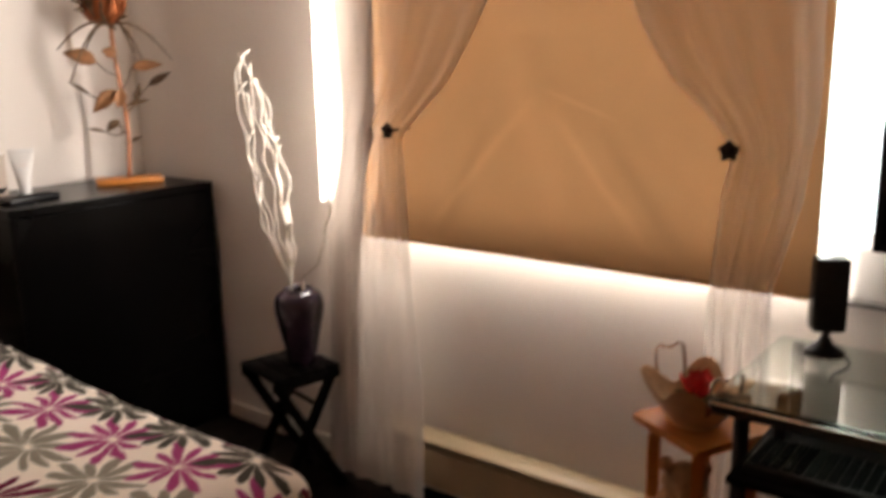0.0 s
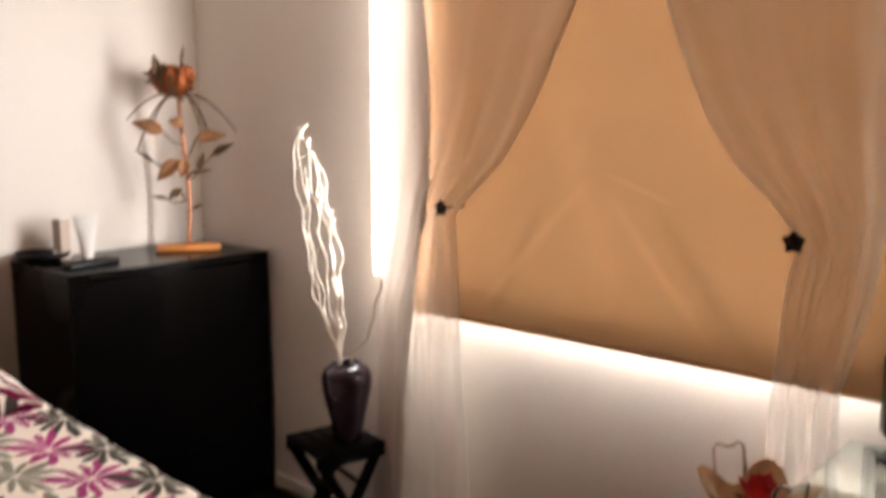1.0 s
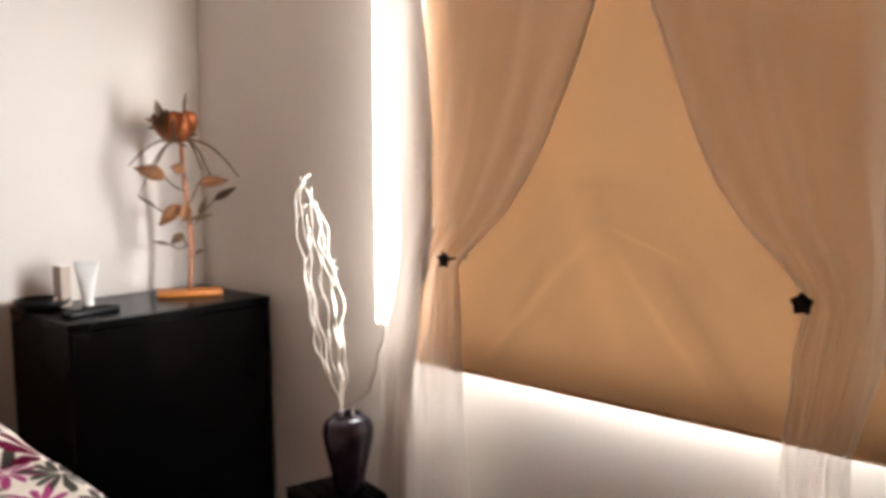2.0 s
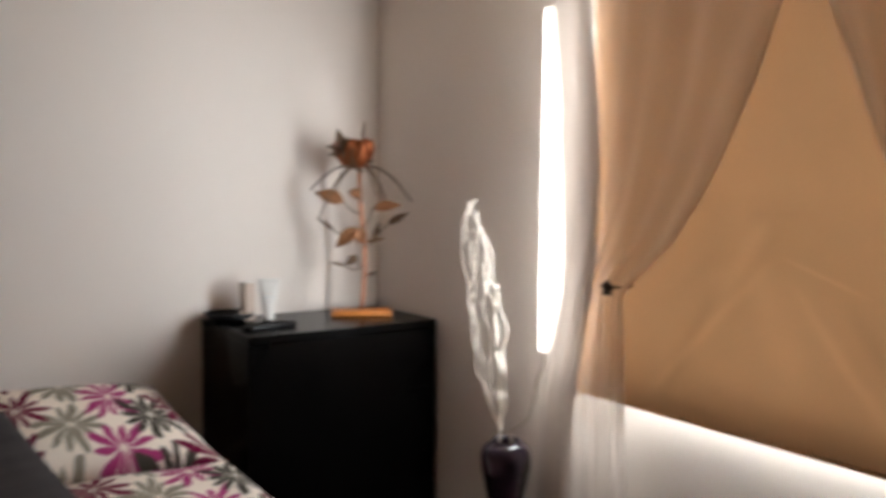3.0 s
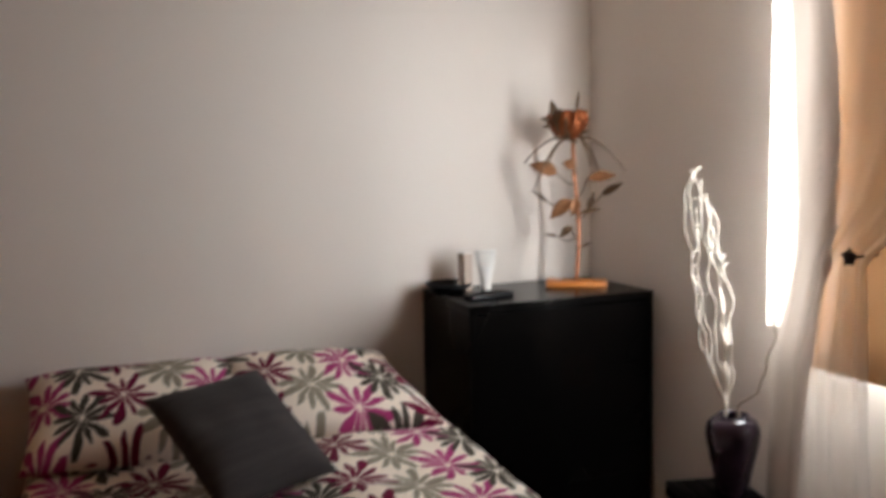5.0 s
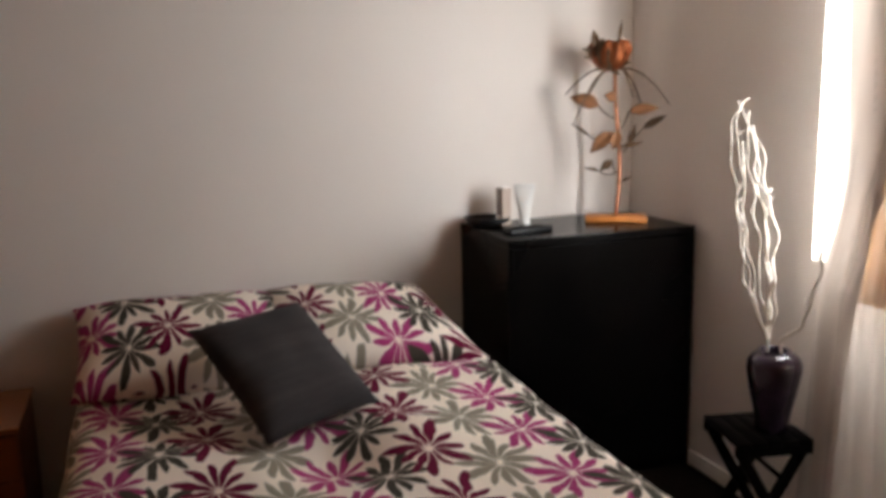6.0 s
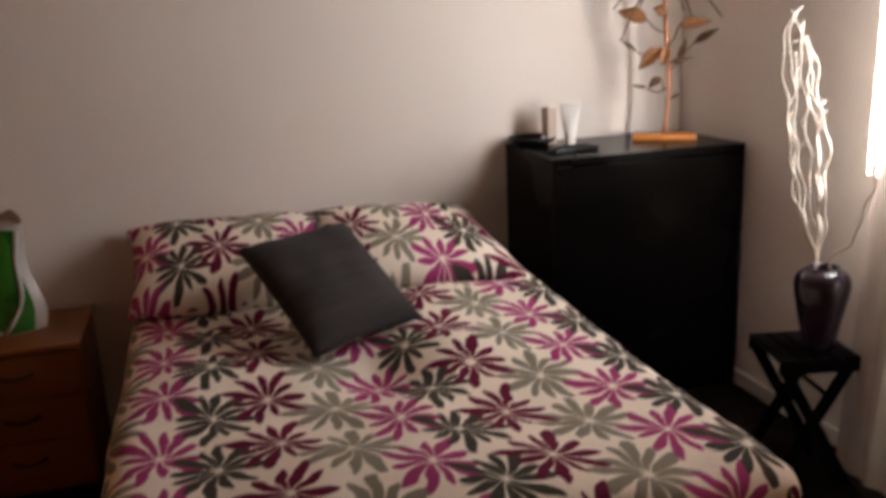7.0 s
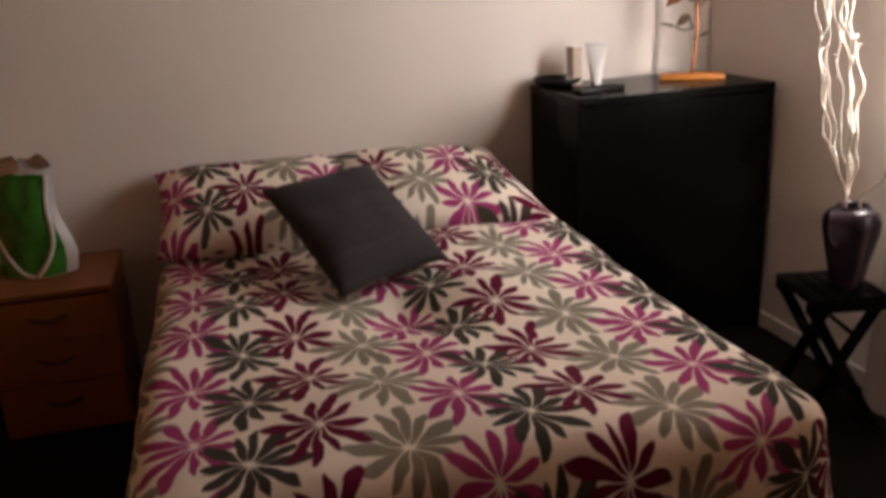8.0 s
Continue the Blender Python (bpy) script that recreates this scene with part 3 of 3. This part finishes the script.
# ---- stool with vase ----
stool = thing("folding_stool", "black wooden folding stool with crossed legs under the vase", "stool", (-0.25, -1.165, 0), -13)
S2, ST = 0.125, 0.45
for k in range(5):
    a = -S2 + k * 0.05
    part("slat", box(a + 0.001, a + 0.049, -S2, S2, ST - 0.018, ST, 0.004), M_STOOL, stool)
for y in (-S2 + 0.012, S2 - 0.012):
    part("rail", box(-S2, S2, y - 0.009, y + 0.009, ST - 0.05, ST - 0.019, 0.003), M_STOOL, stool)
for y, dy in ((-S2 + 0.02, 0.0), (S2 - 0.02, 0.0)):
    for s in (1, -1):
        bm = box(-0.017, 0.017, -0.010, 0.010, -0.24, 0.235, 0.003)
        ang = math.atan2(0.22 * s, 0.40)
        bmesh.ops.transform(bm, matrix=Matrix.Translation((0, y + 0.0105 * s, 0.2165)) @ Matrix.Rotation(ang, 4, "Y"), verts=bm.verts)
        for v in bm.verts:
            v.co.z = max(v.co.z, 0.0)
        part("leg", bm, M_STOOL, stool, smooth=False)
for x, z in ((-0.10, 0.03), (0.10, 0.03), (-0.055, 0.30), (0.055, 0.30)):
    part("stretcher", rod([(x, -S2 + 0.02, z), (x, S2 - 0.02, z)], 0.008, 8), M_STOOL, stool)

vase = thing("vase", "glossy aubergine ceramic vase on the folding stool", "vase", (-0.230, -1.207, 0.45))
prof = ((0.044, 0.0), (0.050, 0.005), (0.052, 0.03), (0.060, 0.08), (0.071, 0.13), (0.080, 0.175), (0.0835, 0.205), (0.081, 0.228), (0.071, 0.246), (0.054, 0.257),
        (0.047, 0.260), (0.048, 0.266), (0.044, 0.267), (0.040, 0.258), (0.062, 0.23), (0.068, 0.19), (0.04, 0.02))
part("body", lathe(prof, 48), M_VASE, vase)


def twig(lean, top, seed, thick=0.0054, bow=0.03, hook=1.0):
    """A bleached corkscrew willow branch from the bottom of the vase."""
    rnd = random.Random(seed)
    p1, p2, f1, f2 = rnd.uniform(0, 6), rnd.uniform(0, 6), rnd.uniform(3.0, 4.6), rnd.uniform(3.4, 5.2)
    base = Vector((-0.230, -1.207, 0.478))
    tip = base + Vector((lean[0], lean[1], top - base.z))
    n = 70
    pts = []
    for i in range(n + 1):
        s = i / n
        p = base.lerp(tip, s)
        free = min(1, max(0, (s - 0.2) / 0.18))
        a = 0.013 * free * (1 - 0.35 * s)
        w = 0.7 * math.sin(f1 * 6.28 * s + p1) + 0.65 * math.sin(1.83 * f1 * 6.28 * s + 2.1 * p2)
        p += Vector((a * math.sin(f2 * 6.28 * s + p2), a * w, 0))
        # stems part in the middle and close again at their tips
        p += Vector((0.72, -0.69, 0)) * bow * math.sin(math.pi * s ** 1.5) * free
        # the tips curl over and hang
        tip_bend = max(0.0, (s - 0.84) / 0.16)
        p += Vector((0.045, -0.045, -0.075)) * tip_bend ** 2 * hook
        neck = max(0, 1 - abs(s * (top - base.z) - 0.235) / 0.10)
        c = Vector((-0.230, -1.207, p.z))
        rad = Vector((p.x - c.x, p.y - c.y, 0))
        if neck > 0 and rad.length > 0.026:
            p = c + rad.normalized() * (rad.length + (0.026 - rad.length) * min(1, 1.6 * neck))
        pts.append(p)
    bm = rod(pts, [thick * (1 - 0.5 * i / n) for i in range(n + 1)], 7)
    # short side spurs
    for _ in range(2):
        i = rnd.randrange(40, 58)
        q = pts[i]
        d = Vector((rnd.uniform(-1, 1), rnd.uniform(-1, 1), 1.6)).normalized()
        ln = rnd.uniform(0.03, 0.06)
        rod(path(0, 1, 6, lambda s: q + d * ln * s + Vector((0.008 * math.sin(7 * s), 0.008 * math.sin(5 * s + 1), 0))), 0.0016, 5, bm=bm)
    return tagged(part("willow_branch", bm, M_TWIG), "bleached curly willow branch standing in the vase", "branch", "willow branches in the vase")


for k, (ly, tz, bw) in enumerate(((0.165, 1.565, -0.03), (0.15, 1.50, -0.012), (0.14, 1.49, 0.012), (0.13, 1.47, 0.035), (0.115, 1.43, 0.05), (0.145, 1.36, -0.035), (0.13, 1.40, 0.025))):
    twig((-0.075 + 0.008 * k, ly), tz, 11 + k, bow=bw, hook=(1.0, 0.2, 0.5, -0.2, 0.3, 0.0, 0.1)[k])
twig((-0.01, -0.195), 1.06, 40, 0.0062, bow=0.0, hook=0.0)


# ---- nightstand with bag ----
night = thing("nightstand", "light oak nightstand with three drawers beside the bed", "nightstand", (-2.685, -0.235, 0))
part("carcass", box(-0.205, 0.205, -0.185, 0.205, 0.0, 0.505, 0.002), M_PINE, night, smooth=False)
part("top", box(-0.213, 0.213, -0.212, 0.206, 0.505, 0.524, 0.004), M_PINE, night, smooth=False)
for k in range(3):
    z0 = 0.045 + k * 0.152
    d = part("drawer", box(-0.2, 0.2, -0.203, -0.186, z0, z0 + 0.147, 0.003), M_PINE, night, smooth=False)
    pts = path(-0.055, 0.055, 10, lambda s: (s, -0.204 - 0.022 * math.cos(s / 0.0551 * math.pi / 2) ** 0.6, z0 + 0.085 - 0.008 * math.cos(s / 0.055 * math.pi / 2)))
    part("handle", rod(pts, 0.006, 8), M_HANDLE, d, "curved wooden bar handle, coloured as dark as its shadow")

bag = thing("carrier_bag", "green and white plastic bag standing on the nightstand", "bag", (-2.735, -0.2, 0.524), -12)


def bag_side(sg):
    def fn(s, t):
        a, hgt = 2 * s - 1, 0.40 * t
        wd = 0.135 * (1 - 0.22 * t) * (1 + 0.05 * math.sin(9 * t))
        dp = 0.075 * (1 - 0.75 * t) * (1 - abs(a) ** 3) + 0.0006
        return Vector((a * wd + 0.01 * math.sin(7 * t), sg * dp + 0.008 * noise.noise((a * 3, t * 5, sg)) * (1 - a * a), hgt - 0.02 * abs(a) ** 2 * t + 0.012 * noise.noise((a * 3, 2.2, sg)) * t * (1 - a * a)))
    return fn


bm = bmesh.new()
sheet(bag_side(1), 18, 18, bm=bm)
sheet(lambda s, t: bag_side(-1)(1 - s, t), 18, 18, bm=bm)
part("film", bm, M_BAGW, bag)
gf = bag_side(-1)
part("green_panel", sheet(lambda s, t: gf(0.02 + 0.88 * (1 - s), 0.01 + 0.88 * t) + Vector((0, -0.003, 0)), 14, 14), M_GREEN, bag, "glossy green printed panel")
part("edge_band", rod(path(0, 1, 14, lambda s: gf(0.90 - 0.3 * (1 - s) ** 3, 0.01 + 0.88 * s) + Vector((0, -0.006, 0))), 0.008, 8), M_BAGW, bag)
part("handle", rod(path(0, 1, 14, lambda s: gf(0.02 + 0.55 * s, 0.42 - 0.40 * math.sin(s * 1.6)) + Vector((0, -0.010, 0))), 0.006, 8), M_BAGW, bag)
for i in range(2):
    part("crumpled_top", blade((-0.02 + 0.1 * i, 0, 0.37), (0.5 - i * 0.3, -0.2, 1), (0, -1, 0.2), 0.06, 0.08, 0.3, thick=0.002), M_BAGW, bag)


# ---- window dressing and heater ----
blind = thing("roller_blind", "tan roller blind drawn down, glowing with daylight", "blind")


def blind_fn(s, t):
    z = 0.897 + (2.30 - 0.897) * t
    y = -2.795 + (2.795 + float(np.interp(z, (0.89, 1.0, 1.2, 1.5, 2.3), (-1.358, -1.385, -1.40, -1.41, -1.42)))) * s
    x = -0.082 + 0.004 * noise.noise((y * 2, z * 2, 0))
    # shallow creases that run down from the middle towards both sides
    for cy, slope, wd in ((-2.05, 0.62, 0.035), (-2.05, -0.62, 0.035), (-1.95, 1.1, 0.05), (-2.2, -0.95, 0.05)):
        q = (y - cy - slope * (1.45 - z)) / wd
        if z < 1.5:
            x -= 0.006 * math.exp(-q * q)
    return Vector((x, y, z))


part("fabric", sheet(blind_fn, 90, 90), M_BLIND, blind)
part("backing", sheet(lambda s, t: blind_fn(s, t) + Vector((0.002, 0, 0)), 60, 60), M_BACKING, blind, "cream reverse of the blind")
part("bottom_bar", rod([(-0.082, -2.79, 0.893), (-0.082, -1.365, 0.893)], 0.0055, 8), M_BLIND, blind)
part("roller", rod([(-0.06, -2.82, 2.31), (-0.06, -1.33, 2.31)], 0.019, 14), M_BEIGE, blind)
for y in (-2.83, -1.32):
    part("bracket", box(-0.085, 0.0, y - 0.008, y + 0.008, 2.28, 2.34, 0.002), M_WHITE, blind)


def sheer(zs, outer, inner, folds, phase, hem, label):
    """A voile panel between two edges that change with the height, gathered into the tieback."""
    def fn(s, t):
        z = 0.035 + (2.40 - 0.035) * t
        o, i = float(np.interp(z, zs, outer)), float(np.interp(z, zs, inner))
        wid = abs(i - o)
        amp = min(0.009, 0.0015 / max(wid, 0.1) + 0.004)
        x = -0.135 + amp * math.sin(2 * math.pi * folds * s + phase + 0.5 * math.sin(2.2 * z)) + 0.006 * math.sin(13 * s + 3 * z)
        return Vector((x, o + (i - o) * s + 0.004 * math.sin(9 * z + 20 * s), z))
    c = thing("curtain", label, "curtain", group="curtains at the window")
    part("panel", sheet(fn, 110, 70), M_SHEER, c)
    # hemmed inner edge
    part("hem", sheet(lambda s, t: fn(0.985 + 0.015 * s, t) + Vector((-0.002, 0, 0)), 2, 70, thick=0.0015), M_SHEER, c)
    # gathered outer edge, where the cloth lies many layers thick
    def edge(s, t):
        z = 0.035 + (2.40 - 0.035) * t
        wid = abs(float(np.interp(z, zs, inner)) - float(np.interp(z, zs, outer)))
        p = fn(min(1.0, hem / wid) * s, t)
        return p + Vector((-0.003 + 0.003 * math.sin(9 * s + 2 * z), 0, 0))
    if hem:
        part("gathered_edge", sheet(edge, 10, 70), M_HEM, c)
    return c


ZS = (0.0, 0.4, 0.9, 1.12, 1.23, 1.30, 1.39, 1.5, 1.6, 1.8, 2.0, 2.42)
sheer(ZS, (-1.22, -1.23, -1.26, -1.325, -1.35, -1.355, -1.357, -1.355, -1.35, -1.335, -1.31, -1.27),
      (-1.65, -1.645, -1.615, -1.605, -1.60, -1.685, -1.79, -1.868, -1.925, -2.015, -2.09, -2.17), 5, 0.4, 0.150, "white sheer voile curtain tied back beside the corner")
sheer(ZS, (-2.73, -2.725, -2.715, -2.765, -2.775, -2.785, -2.79, -2.79, -2.79, -2.80, -2.81, -2.83),
      (-2.55, -2.555, -2.565, -2.58, -2.605, -2.56, -2.465, -2.39, -2.34, -2.255, -2.18, -2.10), 5, 1.7, 0, "white sheer voile curtain tied back beside the desk")


def tieback(y, z):
    t = thing("curtain_tieback", "black iron flower-shaped curtain holdback on the wall", "tieback", (0, y, z), group="holdbacks at the window")
    part("arm", rod([(0.0, 0, 0), (-0.16, 0, 0), (-0.17, 0, 0)], 0.0035, 8), M_IRON, t)
    part("wall_plate", rod([(-0.0005, 0, 0), (-0.008, 0, 0)], 0.02, 16), M_IRON, t)
    for k in range(5):
        a = 2 * math.pi * k / 5 + 0.3
        part("petal", blade((-0.17, 0, 0), (-0.25, math.cos(a), math.sin(a)), (-1, 0, 0), 0.030, 0.026, 0.3, 5, 0.004), M_IRON, t)
    part("centre", lathe(((0.002, -0.008), (0.009, -0.005), (0.011, 0.0), (0.009, 0.006), (0.002, 0.009)), 12, at=(-0.18, 0, 0)), M_IRON, t)
    return t


tieback(-1.590, 1.246)
tieback(-2.615, 1.234)

heater = thing("baseboard_heater", "long cream baseboard heater under the window", "heater")
part("back_plate", box(-0.022, -0.0145, -2.62, -1.47, 0.04, 0.235, 0.002), M_HEAT, heater, smooth=False)
part("front_cover", box(-0.082, -0.074, -2.62, -1.47, 0.06, 0.195, 0.003), M_HEAT, heater, smooth=False)
hood = bmesh.new()
sheet(lambda s, t: Vector((-0.02 - 0.062 * s, -2.62 + 1.15 * t, 0.238 - 0.022 * s ** 2)), 8, 2, thick=0.003, bm=hood)
part("hood", hood, M_HEAT, heater)
for y in (-2.625, -1.465):
    part("end_cap", box(-0.086, -0.0145, y - 0.012, y + 0.012, 0.03, 0.243, 0.004), M_HEAT, heater, smooth=False)
fins = part("element", rod([(-0.048, -2.6, 0.12), (-0.048, -1.49, 0.12)], 0.012, 10), M_STEEL, heater)


# ---- glass desk corner ----
DX0, DX1, DY0, DY1, DZ = -0.505, -0.035, -3.75, -2.715, 0.78
desk = thing("computer_desk", "glass-topped computer desk with a keyboard tray by the window", "desk")
part("top", box(DX0, DX1, DY0, DY1, DZ - 0.010, DZ, 0.003), M_GLASS, desk, "clear greenish glass top", smooth=False)
part("edge_rail", box(DX0 - 0.002, DX0 + 0.022, DY0, DY1, DZ - 0.034, DZ - 0.0105, 0.003), M_STEEL, desk, smooth=False)
for x in (DX0 + 0.05, DX1 - 0.03):
    for y in (DY0 + 0.05, DY1 - 0.05):
        part("leg", rod([(x, y, 0), (x, y, DZ - 0.0105)], 0.016, 14), M_IRON, desk)
part("cross_bar", rod([(DX1 - 0.03, DY0 + 0.05, 0.5), (DX1 - 0.03, DY1 - 0.05, 0.5)], 0.012, 10), M_IRON, desk)
part("corner_pad", rod([(DX0 + 0.03, DY1 - 0.02, DZ - 0.036), (DX0 + 0.03, DY1 - 0.02, DZ - 0.0105)], 0.02, 16), M_PLASTIC, desk)
part("keyboard_tray", box(-0.60, -0.25, DY0 + 0.1, -2.785, 0.652, 0.668, 0.004), M_STOOL, desk, smooth=False)
for y in (DY0 + 0.14, -2.83):
    part("tray_bracket", box(-0.42, -0.39, y - 0.01, y + 0.01, 0.668, DZ - 0.0105, 0.002), M_IRON, desk, smooth=False)

kb = thing("keyboard", "black computer keyboard on the pull-out tray", "keyboard", (-0.49, -3.03, 0.668))
part("body", box(-0.075, 0.075, -0.225, 0.225, 0, 0.018, 0.004), M_PLASTIC, kb, smooth=False)
key = box(-0.0095, 0.0095, -0.009, 0.009, 0.0181, 0.0225, 0.002, 1)
k0 = part("key", key, M_KEYS, kb, smooth=False)
for i in range(6):
    for j in range(22):
        if i or j:
            k = new("key", k0.data)
            k.parent = kb
            k.location = (0.056 - i * 0.0215 - 0.0, 0.208 - j * 0.0198, 0)
k0.location = (0.056, 0.208, 0)


def speaker(x, y, z, turn):
    t = thing("desktop_speaker", "slim black desktop speaker on a flared foot on the glass desk", "speaker", (x, y, z), turn)
    part("foot", lathe(((0.043, 0), (0.045, 0.005), (0.037, 0.012), (0.017, 0.026), (0.011, 0.042)), 28), M_PLASTIC, t)
    part("neck", rod([(0, 0, 0.04), (0, 0, 0.057)], 0.010, 12), M_IRON, t)
    part("cabinet", box(-0.028, 0.028, -0.036, 0.036, 0.055, 0.225, 0.008, 3), M_PLASTIC, t)
    part("grille", box(-0.032, -0.027, -0.031, 0.031, 0.062, 0.218, 0.003), M_GRILLE, t)
    return t


speaker(-0.115, -2.832, DZ, 28)
cable = rod(path(0, 1, 16, lambda s: (-0.10 - 0.20 * s, -2.86 - 0.02 * math.sin(5 * s) - 0.05 * s, DZ + 0.0035 + 0.02 * max(0, 0.2 - s))), 0.0028, 6)
tagged(part("speaker_cable", cable, M_PLASTIC), "thin black speaker cable lying across the glass", "cable")

mon = thing("monitor", "black flat computer monitor standing on the glass desk", "monitor", (-0.16, -3.205, DZ))
part("foot", lathe(((0.10, 0), (0.10, 0.008), (0.03, 0.016), (0.02, 0.02)), 32), M_PLASTIC, mon)
part("stand", box(-0.012, 0.012, -0.03, 0.03, 0.016, 0.30, 0.006), M_PLASTIC, mon)
part("case", box(-0.045, -0.012, -0.28, 0.28, 0.262, 0.535, 0.008, 3), M_PLASTIC, mon)
part("screen", box(-0.048, -0.0455, -0.262, 0.262, 0.282, 0.52, 0.001), M_KEYS, mon)

pp = thing("paper_sheet", "white sheet of paper taped to the wall above the desk", "paper", (-0.006, -2.95, 0.877), 0)
part("page", sheet(lambda s, t: Vector((-0.004 * math.sin(3 * s) * (1 - t), 0.105 - 0.21 * s, 0.138 * t)), 8, 8, thick=0.0006), M_PAPER, pp)
part("lower_edge", box(-0.009, -0.004, -0.105, 0.105, -0.006, 0.0, 0.001, 1), M_IRON, pp, "dark strip along the lower edge")

tower = thing("computer_case", "rounded black computer case on the floor under the desk", "computer", (-0.33, -3.12, 0))
part("case", box(-0.2, 0.2, -0.1, 0.1, 0.012, 0.43, 0.03, 4), M_PLASTIC, tower)
part("front_panel", box(-0.206, -0.199, -0.085, 0.085, 0.03, 0.41, 0.003), M_GRILLE, tower)
for x in (-0.15, 0.15):
    part("foot", box(x - 0.02, x + 0.02, -0.08, 0.08, 0, 0.0125, 0.002), M_PLASTIC, tower)


# ---- small side table, basket and plush toy ----
stand = thing("side_table", "small honey pine table with a scalloped top and a lower shelf", "side table", (-0.30, -2.63, 0), 17)
TZ = 0.63


def scallop(z, big, small, th=0.018):
    """A board with four points and hollowed edges."""
    bm = bmesh.new()
    n = 80
    ring = []
    for i in range(n):
        a = 2 * math.pi * i / n
        q = min(big * 0.95, big / (abs(math.cos(a)) ** small + abs(math.sin(a)) ** small) ** (1 / small))
        ring.append((q * math.cos(a), q * math.sin(a)))
    lo = [bm.verts.new((x, y, z - th)) for x, y in ring]
    hi = [bm.verts.new((x, y, z)) for x, y in ring]
    for i in range(n):
        bm.faces.new((lo[i], lo[(i + 1) % n], hi[(i + 1) % n], hi[i]))
    rims = [e for e in bm.edges if abs(e.verts[0].co.z - e.verts[1].co.z) < 1e-5]
    bm.faces.new(hi)
    bm.faces.new(list(reversed(lo)))
    bmesh.ops.bevel(bm, geom=rims, offset=0.003, segments=2, affect="EDGES")
    return bm


part("top", scallop(TZ, 0.168, 0.95), M_ORANGE, stand, smooth=False)
part("shelf", scallop(0.33, 0.155, 1.1), M_ORANGE, stand, smooth=False)
for k in range(4):
    x, y = 0.108 * math.cos(k * math.pi / 2), 0.108 * math.sin(k * math.pi / 2)
    part("leg", box(x - 0.014, x + 0.014, y - 0.014, y + 0.014, 0, TZ - 0.0185, 0.003), M_ORANGE, stand, smooth=False)

basket = thing("basket", "shallow cream fibre basket with wavy metal handles on the side table", "basket", (-0.315, -2.615, TZ), 10)


def bowl_fn(inner):
    def fn(s, a):
        q = 2 * math.pi * a
        r = (0.052 + 0.056 * s ** 0.8) * (1 + 0.17 * s * math.cos(4 * q)) - inner
        return Vector((r * math.cos(q), r * math.sin(q), 0.004 + inner + 0.082 * s + 0.026 * s * s * math.cos(4 * q)))
    return fn


bm = bmesh.new()
sheet(bowl_fn(0.0), 10, 48, bm=bm)
sheet(lambda s, a: bowl_fn(0.005)(s, 1 - a), 10, 48, bm=bm)
lathe(((0.002, 0.0), (0.051, 0.001), (0.051, 0.009), (0.002, 0.01)), 40, bm=bm)
part("bowl", bm, M_BASKET, basket)
for a in (0.78, 3.92):
    c, s_ = math.cos(a), math.sin(a)
    pts = []
    for q, hh in ((-0.036, 0.06), (-0.038, 0.10), (-0.037, 0.142), (-0.024, 0.150), (-0.008, 0.142), (0.008, 0.142), (0.024, 0.150), (0.037, 0.142), (0.038, 0.10), (0.036, 0.06)):
        out = 0.098 + 0.2 * (hh - 0.055)
        pts.append((c * out - s_ * q, s_ * out + c * q, hh))
    part("handle", rod(pts, 0.0042, 8), M_STEEL, basket, "wavy chromed handle")

rose = thing("red_rose", "red silk rose with dark leaves lying in the basket", "artificial flower", (-0.335, -2.625, TZ + 0.035))
part("stem", rod([(0.02, 0.04, -0.038), (0.01, 0.02, 0.0), (0, 0, 0.03)], 0.004, 8), M_LEAF, rose)
for i in range(16):
    ring = i // 6
    a, tilt = 2.399 * i, (0.3, 0.8, 1.5)[min(2, ring)]
    part("petal", blade((0.006 * math.cos(a), 0.006 * math.sin(a), 0.03), (math.cos(a) * tilt, math.sin(a) * tilt, 1), (-math.cos(a), -math.sin(a), 0.5), 0.052 + 0.006 * ring, 0.058, 0.5, 5), M_RED, rose)
for a in (1.3, 2.6, 3.6, 5.2):
    part("leaf", blade((0, 0, 0.012), (math.cos(a), math.sin(a), 0.45), (0, 0, 1), 0.065, 0.03, -0.1, 6), M_LEAF, rose)

# plush toy: one plain soft mesh on the lower shelf
toy = bmesh.new()
for c, r, sq in (((0, 0, 0.075), 0.075, 1.0), ((-0.02, 0.0, 0.17), 0.052, 0.92), ((-0.03, 0.042, 0.215), 0.018, 1), ((-0.03, -0.042, 0.215), 0.018, 1),
                 ((-0.068, 0.0, 0.16), 0.02, 0.8), ((-0.06, 0.06, 0.03), 0.03, 1), ((-0.06, -0.06, 0.03), 0.03, 1), ((-0.035, 0.075, 0.10), 0.024, 1.2), ((-0.035, -0.075, 0.10), 0.024, 1.2)):
    sp = bmesh.ops.create_icosphere(toy, subdivisions=3, radius=r)
    for v in sp["verts"]:
        k = 1 + 0.05 * noise.noise(v.co * 30)
        v.co = Vector((v.co.x * k + c[0], v.co.y * k + c[1], max(0.0, v.co.z * k * sq + c[2])))
ob = tagged(part("plush_toy", toy, M_PLUSH), "honey-coloured plush toy sitting on the low shelf", "plush toy")
ob.matrix_basis = pose(-0.345, -2.61, 0.3305, 0, 0, 20)
rm = ob.modifiers.new("one_skin", "REMESH")
rm.mode, rm.voxel_size, rm.use_smooth_shade = "VOXEL", 0.006, True
